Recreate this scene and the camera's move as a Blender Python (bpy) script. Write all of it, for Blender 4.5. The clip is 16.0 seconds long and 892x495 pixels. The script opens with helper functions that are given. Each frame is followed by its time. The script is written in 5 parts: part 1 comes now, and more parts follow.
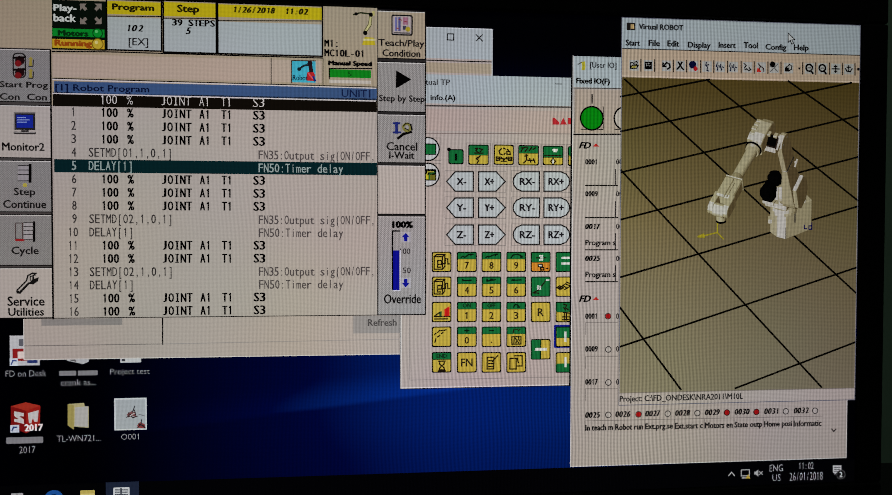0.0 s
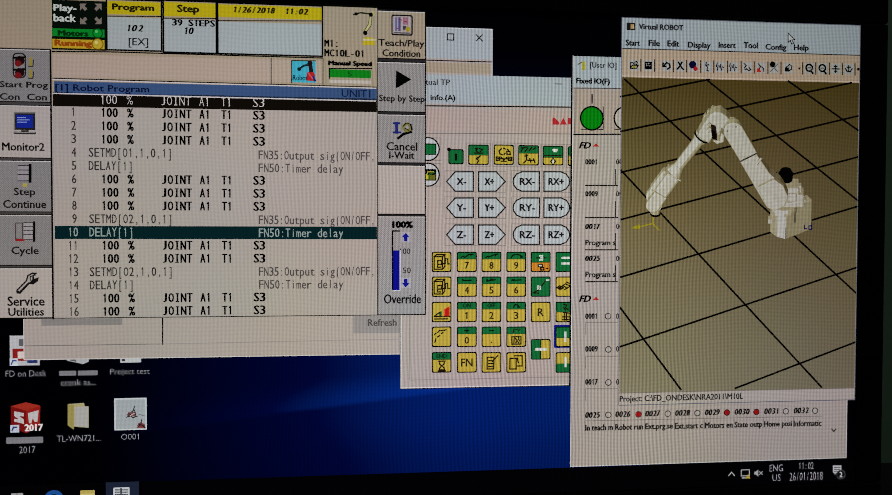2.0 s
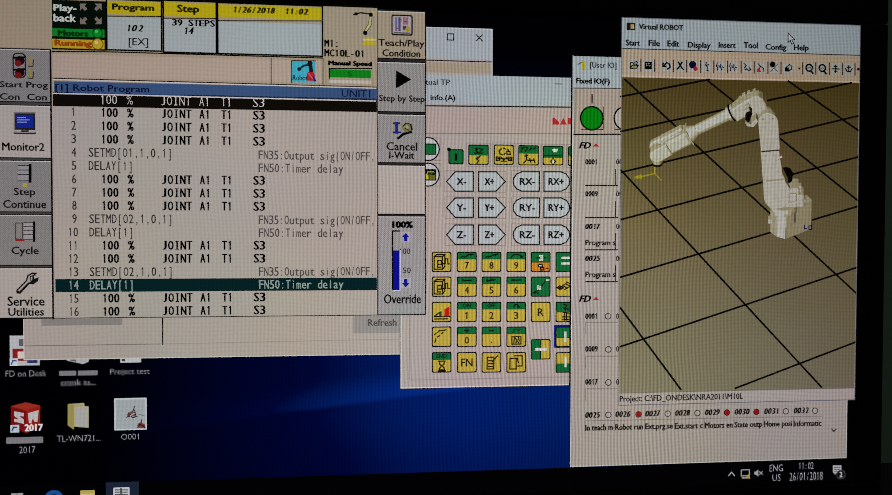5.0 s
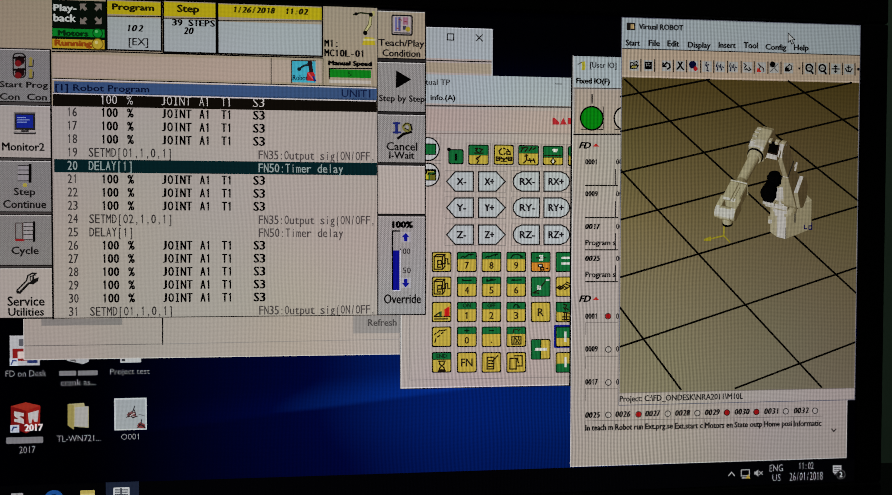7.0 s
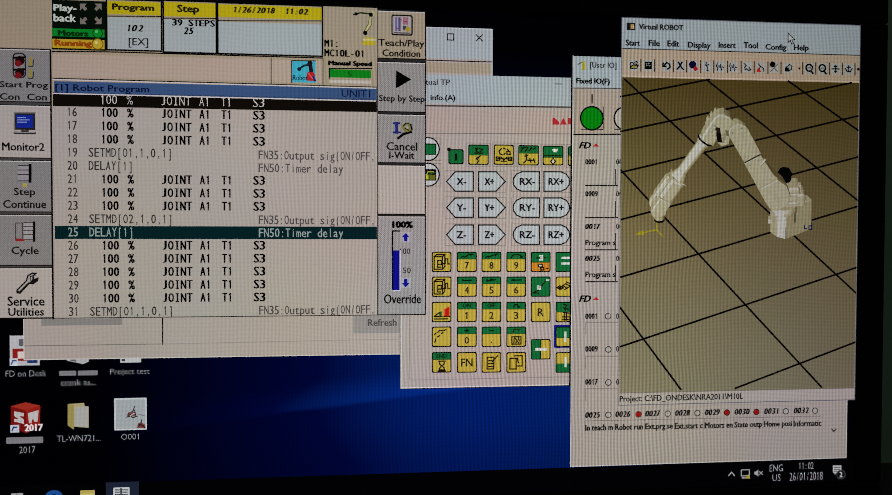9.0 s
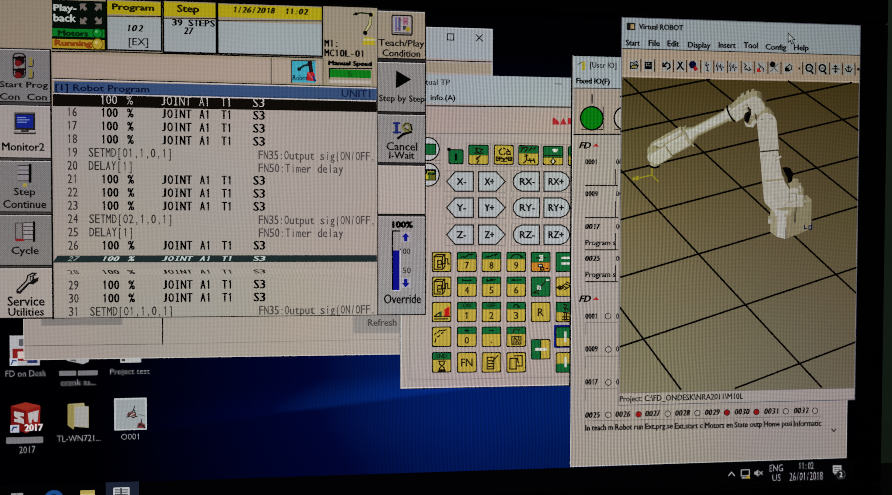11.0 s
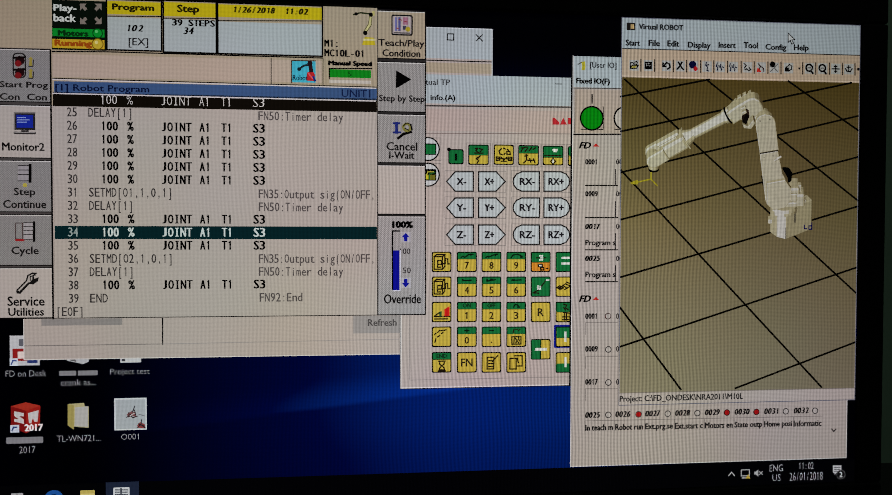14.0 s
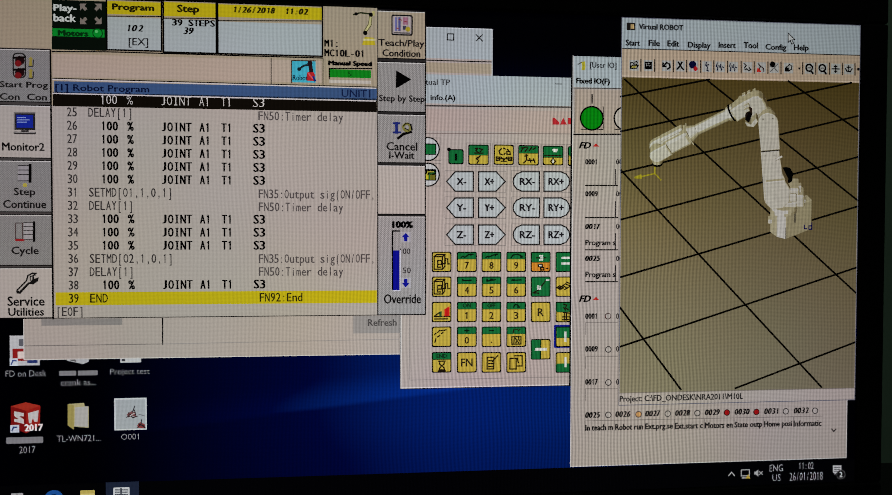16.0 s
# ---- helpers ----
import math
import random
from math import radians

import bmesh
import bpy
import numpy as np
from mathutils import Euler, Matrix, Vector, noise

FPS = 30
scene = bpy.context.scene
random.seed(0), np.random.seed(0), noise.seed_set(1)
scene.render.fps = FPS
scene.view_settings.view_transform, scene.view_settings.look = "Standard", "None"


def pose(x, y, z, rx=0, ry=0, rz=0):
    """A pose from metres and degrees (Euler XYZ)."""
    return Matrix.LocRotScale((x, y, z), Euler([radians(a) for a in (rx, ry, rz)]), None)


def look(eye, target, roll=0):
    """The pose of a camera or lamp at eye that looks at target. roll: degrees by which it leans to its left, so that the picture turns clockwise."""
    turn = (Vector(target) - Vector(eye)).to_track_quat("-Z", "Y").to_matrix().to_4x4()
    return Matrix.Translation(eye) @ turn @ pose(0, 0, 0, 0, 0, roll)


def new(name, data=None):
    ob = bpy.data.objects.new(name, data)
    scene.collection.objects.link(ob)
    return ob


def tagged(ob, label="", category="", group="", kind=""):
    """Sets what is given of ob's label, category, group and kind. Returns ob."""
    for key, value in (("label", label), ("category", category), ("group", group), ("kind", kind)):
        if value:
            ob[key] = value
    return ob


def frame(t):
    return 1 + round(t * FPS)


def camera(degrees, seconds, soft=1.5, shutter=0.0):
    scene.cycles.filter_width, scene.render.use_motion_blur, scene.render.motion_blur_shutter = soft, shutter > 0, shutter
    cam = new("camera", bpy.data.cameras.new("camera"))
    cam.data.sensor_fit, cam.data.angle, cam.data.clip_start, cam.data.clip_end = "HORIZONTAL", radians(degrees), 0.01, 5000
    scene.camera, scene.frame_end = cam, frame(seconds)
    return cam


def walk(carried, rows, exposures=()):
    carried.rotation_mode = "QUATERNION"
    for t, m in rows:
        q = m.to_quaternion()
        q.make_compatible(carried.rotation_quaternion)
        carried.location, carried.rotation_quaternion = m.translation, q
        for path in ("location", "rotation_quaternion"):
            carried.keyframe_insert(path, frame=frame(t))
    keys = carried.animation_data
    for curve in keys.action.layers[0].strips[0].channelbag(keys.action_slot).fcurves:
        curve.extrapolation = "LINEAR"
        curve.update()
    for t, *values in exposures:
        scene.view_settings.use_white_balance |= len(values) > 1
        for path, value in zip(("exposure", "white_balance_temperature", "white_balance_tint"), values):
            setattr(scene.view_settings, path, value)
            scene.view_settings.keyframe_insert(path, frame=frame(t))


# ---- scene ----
# ---- camera ----
U = 0.0003                       # pitch of the display's dots
WIDE, HIGH = 1366, 768           # dots across and down
TOP = 1.082                      # height of the display's upper edge
LEFT = -WIDE * U / 2
LZ = 0.000012                    # step between drawn layers
EYE = (-0.04126, -0.34969, 0.97880)
cam = camera(62, 16.0, soft=0.9)
VIEW = look(EYE, (-0.00400, -0.00177, 0.97050), 0.126)
walk(cam, [(0.0, VIEW), (16.0, VIEW)])

# ---- world and light ----
world = bpy.data.worlds.new("night")
world.use_nodes = True
world.node_tree.nodes["Background"].inputs[0].default_value = (0.02, 0.022, 0.025, 1)
world.node_tree.nodes["Background"].inputs[1].default_value = 0.2
scene.world = world
# added fill with no such lamp seen; it brings up the green wall
lamp = new("added_fill", bpy.data.lights.new("added_fill", "AREA"))
lamp.data.energy, lamp.data.size, lamp.data.color = 1.9, 0.5, (0.85, 1.0, 0.86)
lamp.matrix_world = look((0.6, -0.9, 2.42), (0.6, -0.9, 0))
scene.view_settings.exposure = 0.0


# ---- materials ----
def lin(c):
    return tuple((v / 255 / 12.92 if v <= 10 else ((v / 255 + 0.055) / 1.055) ** 2.4) for v in c)


class Nodes:
    """A short way to wire a node tree."""

    def __init__(self, tree):
        self.tree = tree

    def add(self, kind, *links, operation="", interpolation_type=""):
        n = self.tree.nodes.new(kind)
        if operation:
            n.operation = operation
        if interpolation_type:
            n.interpolation_type = interpolation_type
        for i, v in enumerate(links):
            if v is None:
                continue
            if isinstance(v, bpy.types.NodeSocket):
                self.tree.links.new(v, n.inputs[i])
            else:
                n.inputs[i].default_value = v
        return n

    def math(self, op, a, b=None, c=None):
        return self.add("ShaderNodeMath", a, b, c, operation=op).outputs[0]


def make_ripple():
    """Brightness painted over the panel: fine upright and level moire bands and a faint slow unevenness."""
    g = bpy.data.node_groups.new("moire_and_falloff", "ShaderNodeTree")
    g.interface.new_socket("Value", in_out="OUTPUT", socket_type="NodeSocketFloat")
    g.interface.new_socket("Tint", in_out="OUTPUT", socket_type="NodeSocketVector")
    n = Nodes(g)
    pos = n.add("ShaderNodeNewGeometry").outputs["Position"]
    xyz = n.add("ShaderNodeSeparateXYZ", pos)
    x, z = xyz.outputs[0], xyz.outputs[2]
    slow = n.add("ShaderNodeTexNoise", pos, None, 9.0, 2.0).outputs[0]
    warp = n.math("MULTIPLY", slow, 46.0)
    bx = n.math("SINE", n.math("ADD", n.math("MULTIPLY", x, 2 * math.pi / (5.8 * U)), warp))
    bz = n.math("SINE", n.math("ADD", n.math("MULTIPLY", z, 2 * math.pi / (6.2 * U)), warp))
    rise = n.add("ShaderNodeMapRange", x, -0.12, 0.08, 0.05, 0.25).outputs[0]
    side = n.math("MULTIPLY", rise, n.add("ShaderNodeMapRange", x, 0.10, 0.15, 1.0, 0.5).outputs[0])
    up = n.add("ShaderNodeMapRange", x, 0.0, 0.16, 0.03, 0.06).outputs[0]
    s = n.math("ADD", n.math("MULTIPLY", bx, side), n.math("MULTIPLY", bz, up))
    s = n.math("ADD", s, n.math("MULTIPLY", n.math("SUBTRACT", slow, 0.5), 0.22))
    grain = n.add("ShaderNodeTexNoise", pos, None, 1500.0, 1.0).outputs[0]
    s = n.math("ADD", s, n.math("MULTIPLY", n.math("SUBTRACT", grain, 0.5), 0.22))
    # painted dimming towards the edges, standing in for view angle and vignetting
    dx = n.math("DIVIDE", n.math("ADD", x, 0.02), 0.2)
    dz = n.math("DIVIDE", n.math("SUBTRACT", z, TOP - 0.135), 0.125)
    fall = n.math("ADD", n.math("MULTIPLY", n.math("MULTIPLY", dx, dx), -0.16), n.math("MULTIPLY", n.math("MULTIPLY", dz, dz), -0.12))
    lit = n.math("ADD", fall, 0.95)
    out = n.add("NodeGroupOutput")
    g.links.new(n.math("MULTIPLY", n.math("ADD", s, 1.0), lit), out.inputs[0])
    wide = n.add("ShaderNodeTexNoise", pos, None, 11.0, 1.0).outputs["Color"]
    wide = n.add("ShaderNodeVectorMath", wide, (0.5, 0.5, 0.5), operation="SUBTRACT").outputs[0]
    wide = n.add("ShaderNodeVectorMath", wide, (0.22, 0.22, 0.26), operation="MULTIPLY").outputs[0]
    g.links.new(n.add("ShaderNodeVectorMath", wide, (1, 1, 1), operation="ADD").outputs[0], out.inputs[1])
    return g


RIPPLE = make_ripple()
GLOWS = {}


def panel_shader(m, colour=None):
    """A dark, half-matt panel that gives off its picture's light. colour: an RGB or a socket of m's tree."""
    m.use_nodes = True
    n = Nodes(m.node_tree)
    b = m.node_tree.nodes["Principled BSDF"]
    b.inputs["Base Color"].default_value = (0.003, 0.003, 0.0035, 1)
    b.inputs["Roughness"].default_value = 0.42
    b.inputs["Specular IOR Level"].default_value = 0.12
    r = m.node_tree.nodes.new("ShaderNodeGroup")
    r.node_tree = RIPPLE
    tinted = n.add("ShaderNodeVectorMath", colour, r.outputs[1], operation="MULTIPLY").outputs[0]
    m.node_tree.links.new(tinted, b.inputs["Emission Color"])
    m.node_tree.links.new(r.outputs[0], b.inputs["Emission Strength"])
    return m


def glow(c):
    if isinstance(c, bpy.types.Material):
        return c
    if c not in GLOWS:
        GLOWS[c] = panel_shader(bpy.data.materials.new("display_%02x%02x%02x" % c), lin(c))
    return GLOWS[c]


def dithered(c):
    """A grey of the display that is mixed from two shades, dot by dot."""
    key = ("dithered", c)
    if key not in GLOWS:
        m = bpy.data.materials.new("display_dithered_%02x%02x%02x" % c)
        m.use_nodes = True
        n = Nodes(m.node_tree)
        pos = n.add("ShaderNodeNewGeometry").outputs["Position"]
        flat = n.add("ShaderNodeVectorMath", pos, (1, 0, 1), operation="MULTIPLY").outputs[0]
        light, dark = (tuple(v * k for v in lin(c)) for k in (1.2, 0.8))
        chk = n.add("ShaderNodeTexChecker", flat, (*light, 1), (*dark, 1), 1 / (1.6 * U))
        GLOWS[key] = panel_shader(m, chk.outputs[0])
    return GLOWS[key]


def solid(name, base, rough, bump=0.2, scale=200.0, spread=0.25, metal=0.0, gloss=0.5):
    """A surface of the room with grain and slow stains."""
    m = bpy.data.materials.new(name)
    m.use_nodes = True
    n = Nodes(m.node_tree)
    b = m.node_tree.nodes["Principled BSDF"]
    at = n.add("ShaderNodeTexCoord").outputs["Object"]
    fine = n.add("ShaderNodeTexNoise", at, None, scale, 4.0).outputs[0]
    wide = n.add("ShaderNodeTexNoise", at, None, scale / 40, 3.0).outputs[0]
    k = n.math("ADD", n.math("MULTIPLY", fine, spread), n.math("MULTIPLY", wide, spread))
    k = n.math("ADD", k, 1 - spread)
    mix = n.add("ShaderNodeVectorMath", (*base,), None, operation="SCALE")
    m.node_tree.links.new(k, mix.inputs["Scale"])
    m.node_tree.links.new(mix.outputs[0], b.inputs["Base Color"])
    b.inputs["Roughness"].default_value = rough
    b.inputs["Metallic"].default_value = metal
    b.inputs["Specular IOR Level"].default_value = gloss
    bp = n.add("ShaderNodeBump")
    bp.inputs["Strength"].default_value, bp.inputs["Distance"].default_value = bump, 0.0005
    m.node_tree.links.new(fine, bp.inputs["Height"])
    m.node_tree.links.new(bp.outputs[0], b.inputs["Normal"])
    return m


def wallpaper():
    """The desktop picture: night blue with slanting beams, black towards its left side."""
    m = bpy.data.materials.new("desktop_picture")
    m.use_nodes = True
    n = Nodes(m.node_tree)
    xyz = n.add("ShaderNodeSeparateXYZ", n.add("ShaderNodeNewGeometry").outputs["Position"])
    x = n.math("DIVIDE", n.math("SUBTRACT", xyz.outputs[0], LEFT), WIDE * U)
    y = n.math("DIVIDE", n.math("SUBTRACT", TOP, xyz.outputs[2]), HIGH * U)
    rise = n.add("ShaderNodeMapRange", x, 0.07, 0.56, 0.0, 1.0, interpolation_type="SMOOTHSTEP").outputs[0]
    low = n.add("ShaderNodeMapRange", y, 0.05, 0.62, 0.0, 1.0, interpolation_type="SMOOTHSTEP").outputs[0]
    foot = n.add("ShaderNodeMapRange", y, 0.82, 0.95, 1.0, 0.85, interpolation_type="SMOOTHSTEP").outputs[0]
    far = n.add("ShaderNodeMapRange", x, 0.70, 0.82, 1.0, 0.0, interpolation_type="SMOOTHSTEP").outputs[0]
    base = n.math("MULTIPLY", n.math("MULTIPLY", n.math("MULTIPLY", rise, far), low), foot)
    # one slanting beam
    d = n.math("SUBTRACT", n.math("ADD", y, n.math("MULTIPLY", n.math("SUBTRACT", x, 0.36), 0.2)), 0.802)
    up = n.add("ShaderNodeMapRange", d, -0.06, 0.0, 0.0, 1.0, interpolation_type="SMOOTHSTEP").outputs[0]
    dn = n.add("ShaderNodeMapRange", d, 0.0, 0.012, 1.0, 0.0, interpolation_type="SMOOTHSTEP").outputs[0]
    beam = n.math("MULTIPLY", n.math("MULTIPLY", up, dn), rise)
    k = n.math("ADD", n.math("MULTIPLY", base, 0.68), n.math("MULTIPLY", beam, 0.27))
    ramp = n.add("ShaderNodeValToRGB", k)
    e = ramp.color_ramp.elements
    e[0].position, e[0].color = 0.0, (*lin((0, 0, 2)), 1)
    e[1].position, e[1].color = 1.3 / 1.35, (*lin((4, 46, 136)), 1)
    mid = e.new(0.4)
    mid.color = (*lin((0, 5, 54)), 1)
    return panel_shader(m, ramp.outputs[0])


def floor_picture():
    """The simulated floor: olive brown above, greyer below."""
    m = bpy.data.materials.new("simulated_floor")
    m.use_nodes = True
    n = Nodes(m.node_tree)
    xyz = n.add("ShaderNodeSeparateXYZ", n.add("ShaderNodeNewGeometry").outputs["Position"])
    y = n.math("DIVIDE", n.math("SUBTRACT", TOP, xyz.outputs[2]), HIGH * U)
    ramp = n.add("ShaderNodeValToRGB", y)
    e = ramp.color_ramp.elements
    e[0].position, e[0].color = 0.12, (*lin((75, 61, 26)), 1)
    e[1].position, e[1].color = 0.82, (*lin((116, 109, 88)), 1)
    mid = e.new(0.42)
    mid.color = (*lin((98, 86, 55)), 1)
    x = n.math("DIVIDE", n.math("SUBTRACT", xyz.outputs[0], LEFT), WIDE * U)
    # lightened leftwards, most of it low down: moire's paler tone put into the colour
    side = n.add("ShaderNodeMapRange", x, 0.70, 1.0, 1.0, 0.0).outputs[0]
    side = n.math("MULTIPLY", side, n.add("ShaderNodeMapRange", y, 0.15, 0.45, 0.45, 1.35).outputs[0])
    gain = n.add("ShaderNodeVectorMath", (0.33, 0.37, 0.41), None, operation="SCALE")
    m.node_tree.links.new(side, gain.inputs["Scale"])
    gain = n.add("ShaderNodeVectorMath", gain.outputs[0], (1.02, 1.02, 1.02), operation="ADD").outputs[0]
    return panel_shader(m, n.add("ShaderNodeVectorMath", ramp.outputs[0], gain, operation="MULTIPLY").outputs[0])


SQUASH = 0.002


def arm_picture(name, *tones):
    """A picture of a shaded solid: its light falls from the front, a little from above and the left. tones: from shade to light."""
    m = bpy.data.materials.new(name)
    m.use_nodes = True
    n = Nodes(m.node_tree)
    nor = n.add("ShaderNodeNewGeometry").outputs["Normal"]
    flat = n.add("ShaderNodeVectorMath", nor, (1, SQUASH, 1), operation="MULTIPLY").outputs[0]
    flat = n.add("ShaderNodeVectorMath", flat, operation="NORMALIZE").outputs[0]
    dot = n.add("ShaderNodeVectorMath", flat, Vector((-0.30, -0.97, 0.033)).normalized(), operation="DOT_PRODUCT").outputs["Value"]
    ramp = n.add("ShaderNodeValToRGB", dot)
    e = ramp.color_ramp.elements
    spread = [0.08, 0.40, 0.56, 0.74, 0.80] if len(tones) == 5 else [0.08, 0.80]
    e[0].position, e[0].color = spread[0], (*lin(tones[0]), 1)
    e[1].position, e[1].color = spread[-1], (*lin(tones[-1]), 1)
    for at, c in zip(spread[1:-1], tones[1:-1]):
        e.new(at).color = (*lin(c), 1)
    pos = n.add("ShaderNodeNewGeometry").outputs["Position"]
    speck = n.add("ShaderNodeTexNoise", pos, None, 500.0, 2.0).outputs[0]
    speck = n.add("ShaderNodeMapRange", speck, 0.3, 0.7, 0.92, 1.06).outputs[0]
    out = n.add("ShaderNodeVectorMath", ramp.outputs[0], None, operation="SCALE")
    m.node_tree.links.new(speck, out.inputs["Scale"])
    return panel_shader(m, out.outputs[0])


# ---- building tools ----
def spot(x, y, l=0.0):
    """The place of a dot of the display, l layers before the panel."""
    return Vector((LEFT + x * U, -l * LZ, TOP - y * U))


def thing(name, x, y, label, category, group="", l=0):
    ob = new(name)
    ob.location = spot(x, y, l)
    ob.empty_display_size = 0.01
    return tagged(ob, label, category, group)


def part(name, bm, material, parent, label="", origin=None):
    """Links a bmesh, made in the room's coordinates, as one mesh under a thing or part."""
    me = bpy.data.meshes.new(name)
    if isinstance(bm, bmesh.types.BMesh):
        bm.to_mesh(me)
        bm.free()
    else:
        me.from_pydata(bm[0], [], bm[1])
    base, p = Vector(), parent
    while p:
        base += p.location
        p = p.parent
    me.transform(Matrix.Translation(-(origin or base)))
    me.materials.append(glow(material) if isinstance(material, tuple) else material)
    ob = new(name, me)
    ob.parent = parent
    if origin:
        ob.location = origin - base
    return tagged(ob, label)


def outline(points, l, thick=0.7):
    """A thin plate from a closed run of display dots."""
    bm = bmesh.new()
    face = bm.faces.new([bm.verts.new(spot(x, y, l)) for x, y in points])
    face.normal_update()
    if face.normal.y > 0:
        face.normal_flip()
    out = bmesh.ops.extrude_face_region(bm, geom=[face])
    back = [v for v in out["geom"] if isinstance(v, bmesh.types.BMVert)]
    bmesh.ops.translate(bm, verts=back, vec=(0, 0, 0))
    for v in bm.verts:
        if v not in back:
            v.co.y += thick * LZ
    bmesh.ops.recalc_face_normals(bm, faces=bm.faces)
    return bm


def corners(a, b, r=0.0):
    (x0, y0), (x1, y1) = a, b
    x0, x1, y0, y1 = min(x0, x1), max(x0, x1), min(y0, y1), max(y0, y1)
    if r <= 0:
        return [(x0, y0), (x1, y0), (x1, y1), (x0, y1)]
    pts = []
    for cx, cy, a0 in ((x1 - r, y0 + r, -90), (x1 - r, y1 - r, 0), (x0 + r, y1 - r, 90), (x0 + r, y0 + r, 180)):
        for k in range(4):
            q = radians(a0 + 30 * k)
            pts.append((cx + r * math.cos(q), cy + r * math.sin(q)))
    return pts


def plate(parent, name, colour, a, b, l, r=0.0, label="", origin=None):
    return part(name, outline(corners(a, b, r), l), colour, parent, label, origin)


def shape(parent, name, colour, points, l, label=""):
    return part(name, outline(points, l), colour, parent, label)


def disc(parent, name, colour, c, r, l, label="", n=20):
    pts = [(c[0] + r * math.cos(2 * math.pi * k / n), c[1] + r * math.sin(2 * math.pi * k / n)) for k in range(n)]
    return part(name, outline(pts, l), colour, parent, label)


def stroke(parent, name, colour, points, width, l, label="", closed=False):
    """A line of some width along a run of dots."""
    verts, faces = [], []
    run = list(points) + ([points[0]] if closed else [])
    for (x0, y0), (x1, y1) in zip(run, run[1:]):
        d = math.hypot(x1 - x0, y1 - y0) or 1
        ux, uy = (x1 - x0) / d * width / 2, (y1 - y0) / d * width / 2
        k = len(verts)
        for x, y in ((x0 - ux + uy, y0 - uy - ux), (x1 + ux + uy, y1 + uy - ux), (x1 + ux - uy, y1 + uy + ux), (x0 - ux - uy, y0 - uy + ux)):
            verts.append(spot(x, y, l))
        faces.append((k, k + 3, k + 2, k + 1))
    return part(name, (verts, faces), colour, parent, label)


def ring(parent, name, colour, c, r, width, l, label="", n=24):
    pts = [(c[0] + r * math.cos(2 * math.pi * k / n), c[1] + r * math.sin(2 * math.pi * k / n)) for k in range(n)]
    return stroke(parent, name, colour, pts, width, l, label, closed=True)


def border(parent, colour, a, b, width, l, name="border"):
    return stroke(parent, name, colour, corners(a, b), width, l, closed=True)


PEN = bpy.data.objects.new("pen", bpy.data.curves.new("pen", "FONT"))
PEN.data.resolution_u = 2
CUT = {}


def letters(text, slant, thin=0.0):
    """The outline of a text, in a box from 0 to 1 both ways."""
    key = (text, slant, thin)
    if key not in CUT:
        own = {"1": [(0.42, 0, 0.62, 1), (0.16, 0.74, 0.44, 0.9)], "I": [(0.4, 0, 0.62, 1), (0.1, 0, 0.9, 0.1), (0.1, 0.9, 0.9, 1)]}.get(text[0] if text[1:] == "#" else "")
        if own:
            co = [p for x0, y0, x1, y1 in own for p in ((x0, y0), (x1, y0), (x1, y1), (x0, y1))]
            CUT[key] = (np.array(co), [tuple(range(4 * i, 4 * i + 4)) for i in range(len(own))], np.array((0.5, 0.7)), np.array((0.0, 0.0)))
            return CUT[key]
        PEN.data.body, PEN.data.shear, PEN.data.offset = text, slant, -thin
        me = bpy.data.meshes.new_from_object(PEN)
        co = np.array([v.co[:2] for v in me.vertices])
        lo, hi = co.min(0), co.max(0)
        CUT[key] = ((co - lo) / np.maximum(hi - lo, 1e-6), [tuple(p.vertices) for p in me.polygons], hi - lo, lo)
        bpy.data.meshes.remove(me)
    return CUT[key]


def lettering(parent, text, colour, a, b, l, bold=0.0, slant=0.0, name="lettering", mono=False):
    """A text whose ink fills the box from a to b; mono: in cells of one width, capitals as high as the box."""
    (x0, y0), (x1, y1) = a, b
    weight = max(0.0, 0.22 + bold * 16)
    thin = 0.016 if bold < 0 else 0.0
    runs = []
    if mono:
        pitch = (x1 - x0) / (len(text) - 0.2)
        cap = letters("H", 0.0)[2][1]
        for i, ch in enumerate(text):
            if ch == " ":
                continue
            co, faces, size, low = letters(ch + "#" if ch in "1I" else ch, slant, thin)
            if ch in "1IJ":
                size, low = np.array((size[0], cap)), np.array((0.0, 0.0))
                co = co + np.outer(co[:, 1], (slant * 1.2, 0.0))
            w = pitch * 0.8 * min(1.0, 1.15 * size[0] / cap) if ch in ":,.[]()/i-l" else pitch * (0.55 if ch in "1IJ" else 0.8)
            w = max(w, 1.0)
            k = (y1 - y0) / cap
            cx = x0 + pitch * (i + 0.4)
            runs.append((cx - w / 2, cx + w / 2, y1 - (low[1] + size[1]) * k, y1 - low[1] * k, co, faces))
    else:
        runs.append((x0, x1, y0, y1, *letters("1#" if text == "1" else text, slant, thin)[:2]))
    verts, polys = [], []
    for p0, p1, q0, q1, co, faces in runs:
        nudges = [(-weight, 0.0), (weight, 0.0)] if weight else [(0.0, 0.0)]
        if weight > 0.3:
            nudges.append((0.0, 0.0))
        if weight > 0.3 and not mono:
            nudges += [(0.0, -0.6 * weight), (0.0, 0.6 * weight)]
        for d, e in nudges:
            n = len(verts)
            verts += [spot(p0 + d + u * (p1 - p0), q1 + e + v * (q0 - q1), l) for u, v in co]
            polys += [tuple(n + i for i in f) for f in faces]
    return part(name, (verts, polys), colour, parent)


def chart(x, y):
    """The display's dot for a place on the oblique survey sheet."""
    w = 1 -7.652931e-05 * x -1.711750e-05 * y
    return (8.670 +0.791577 * x -0.009618 * y) / w, (6.908 -0.028171 * x +0.831957 * y) / w


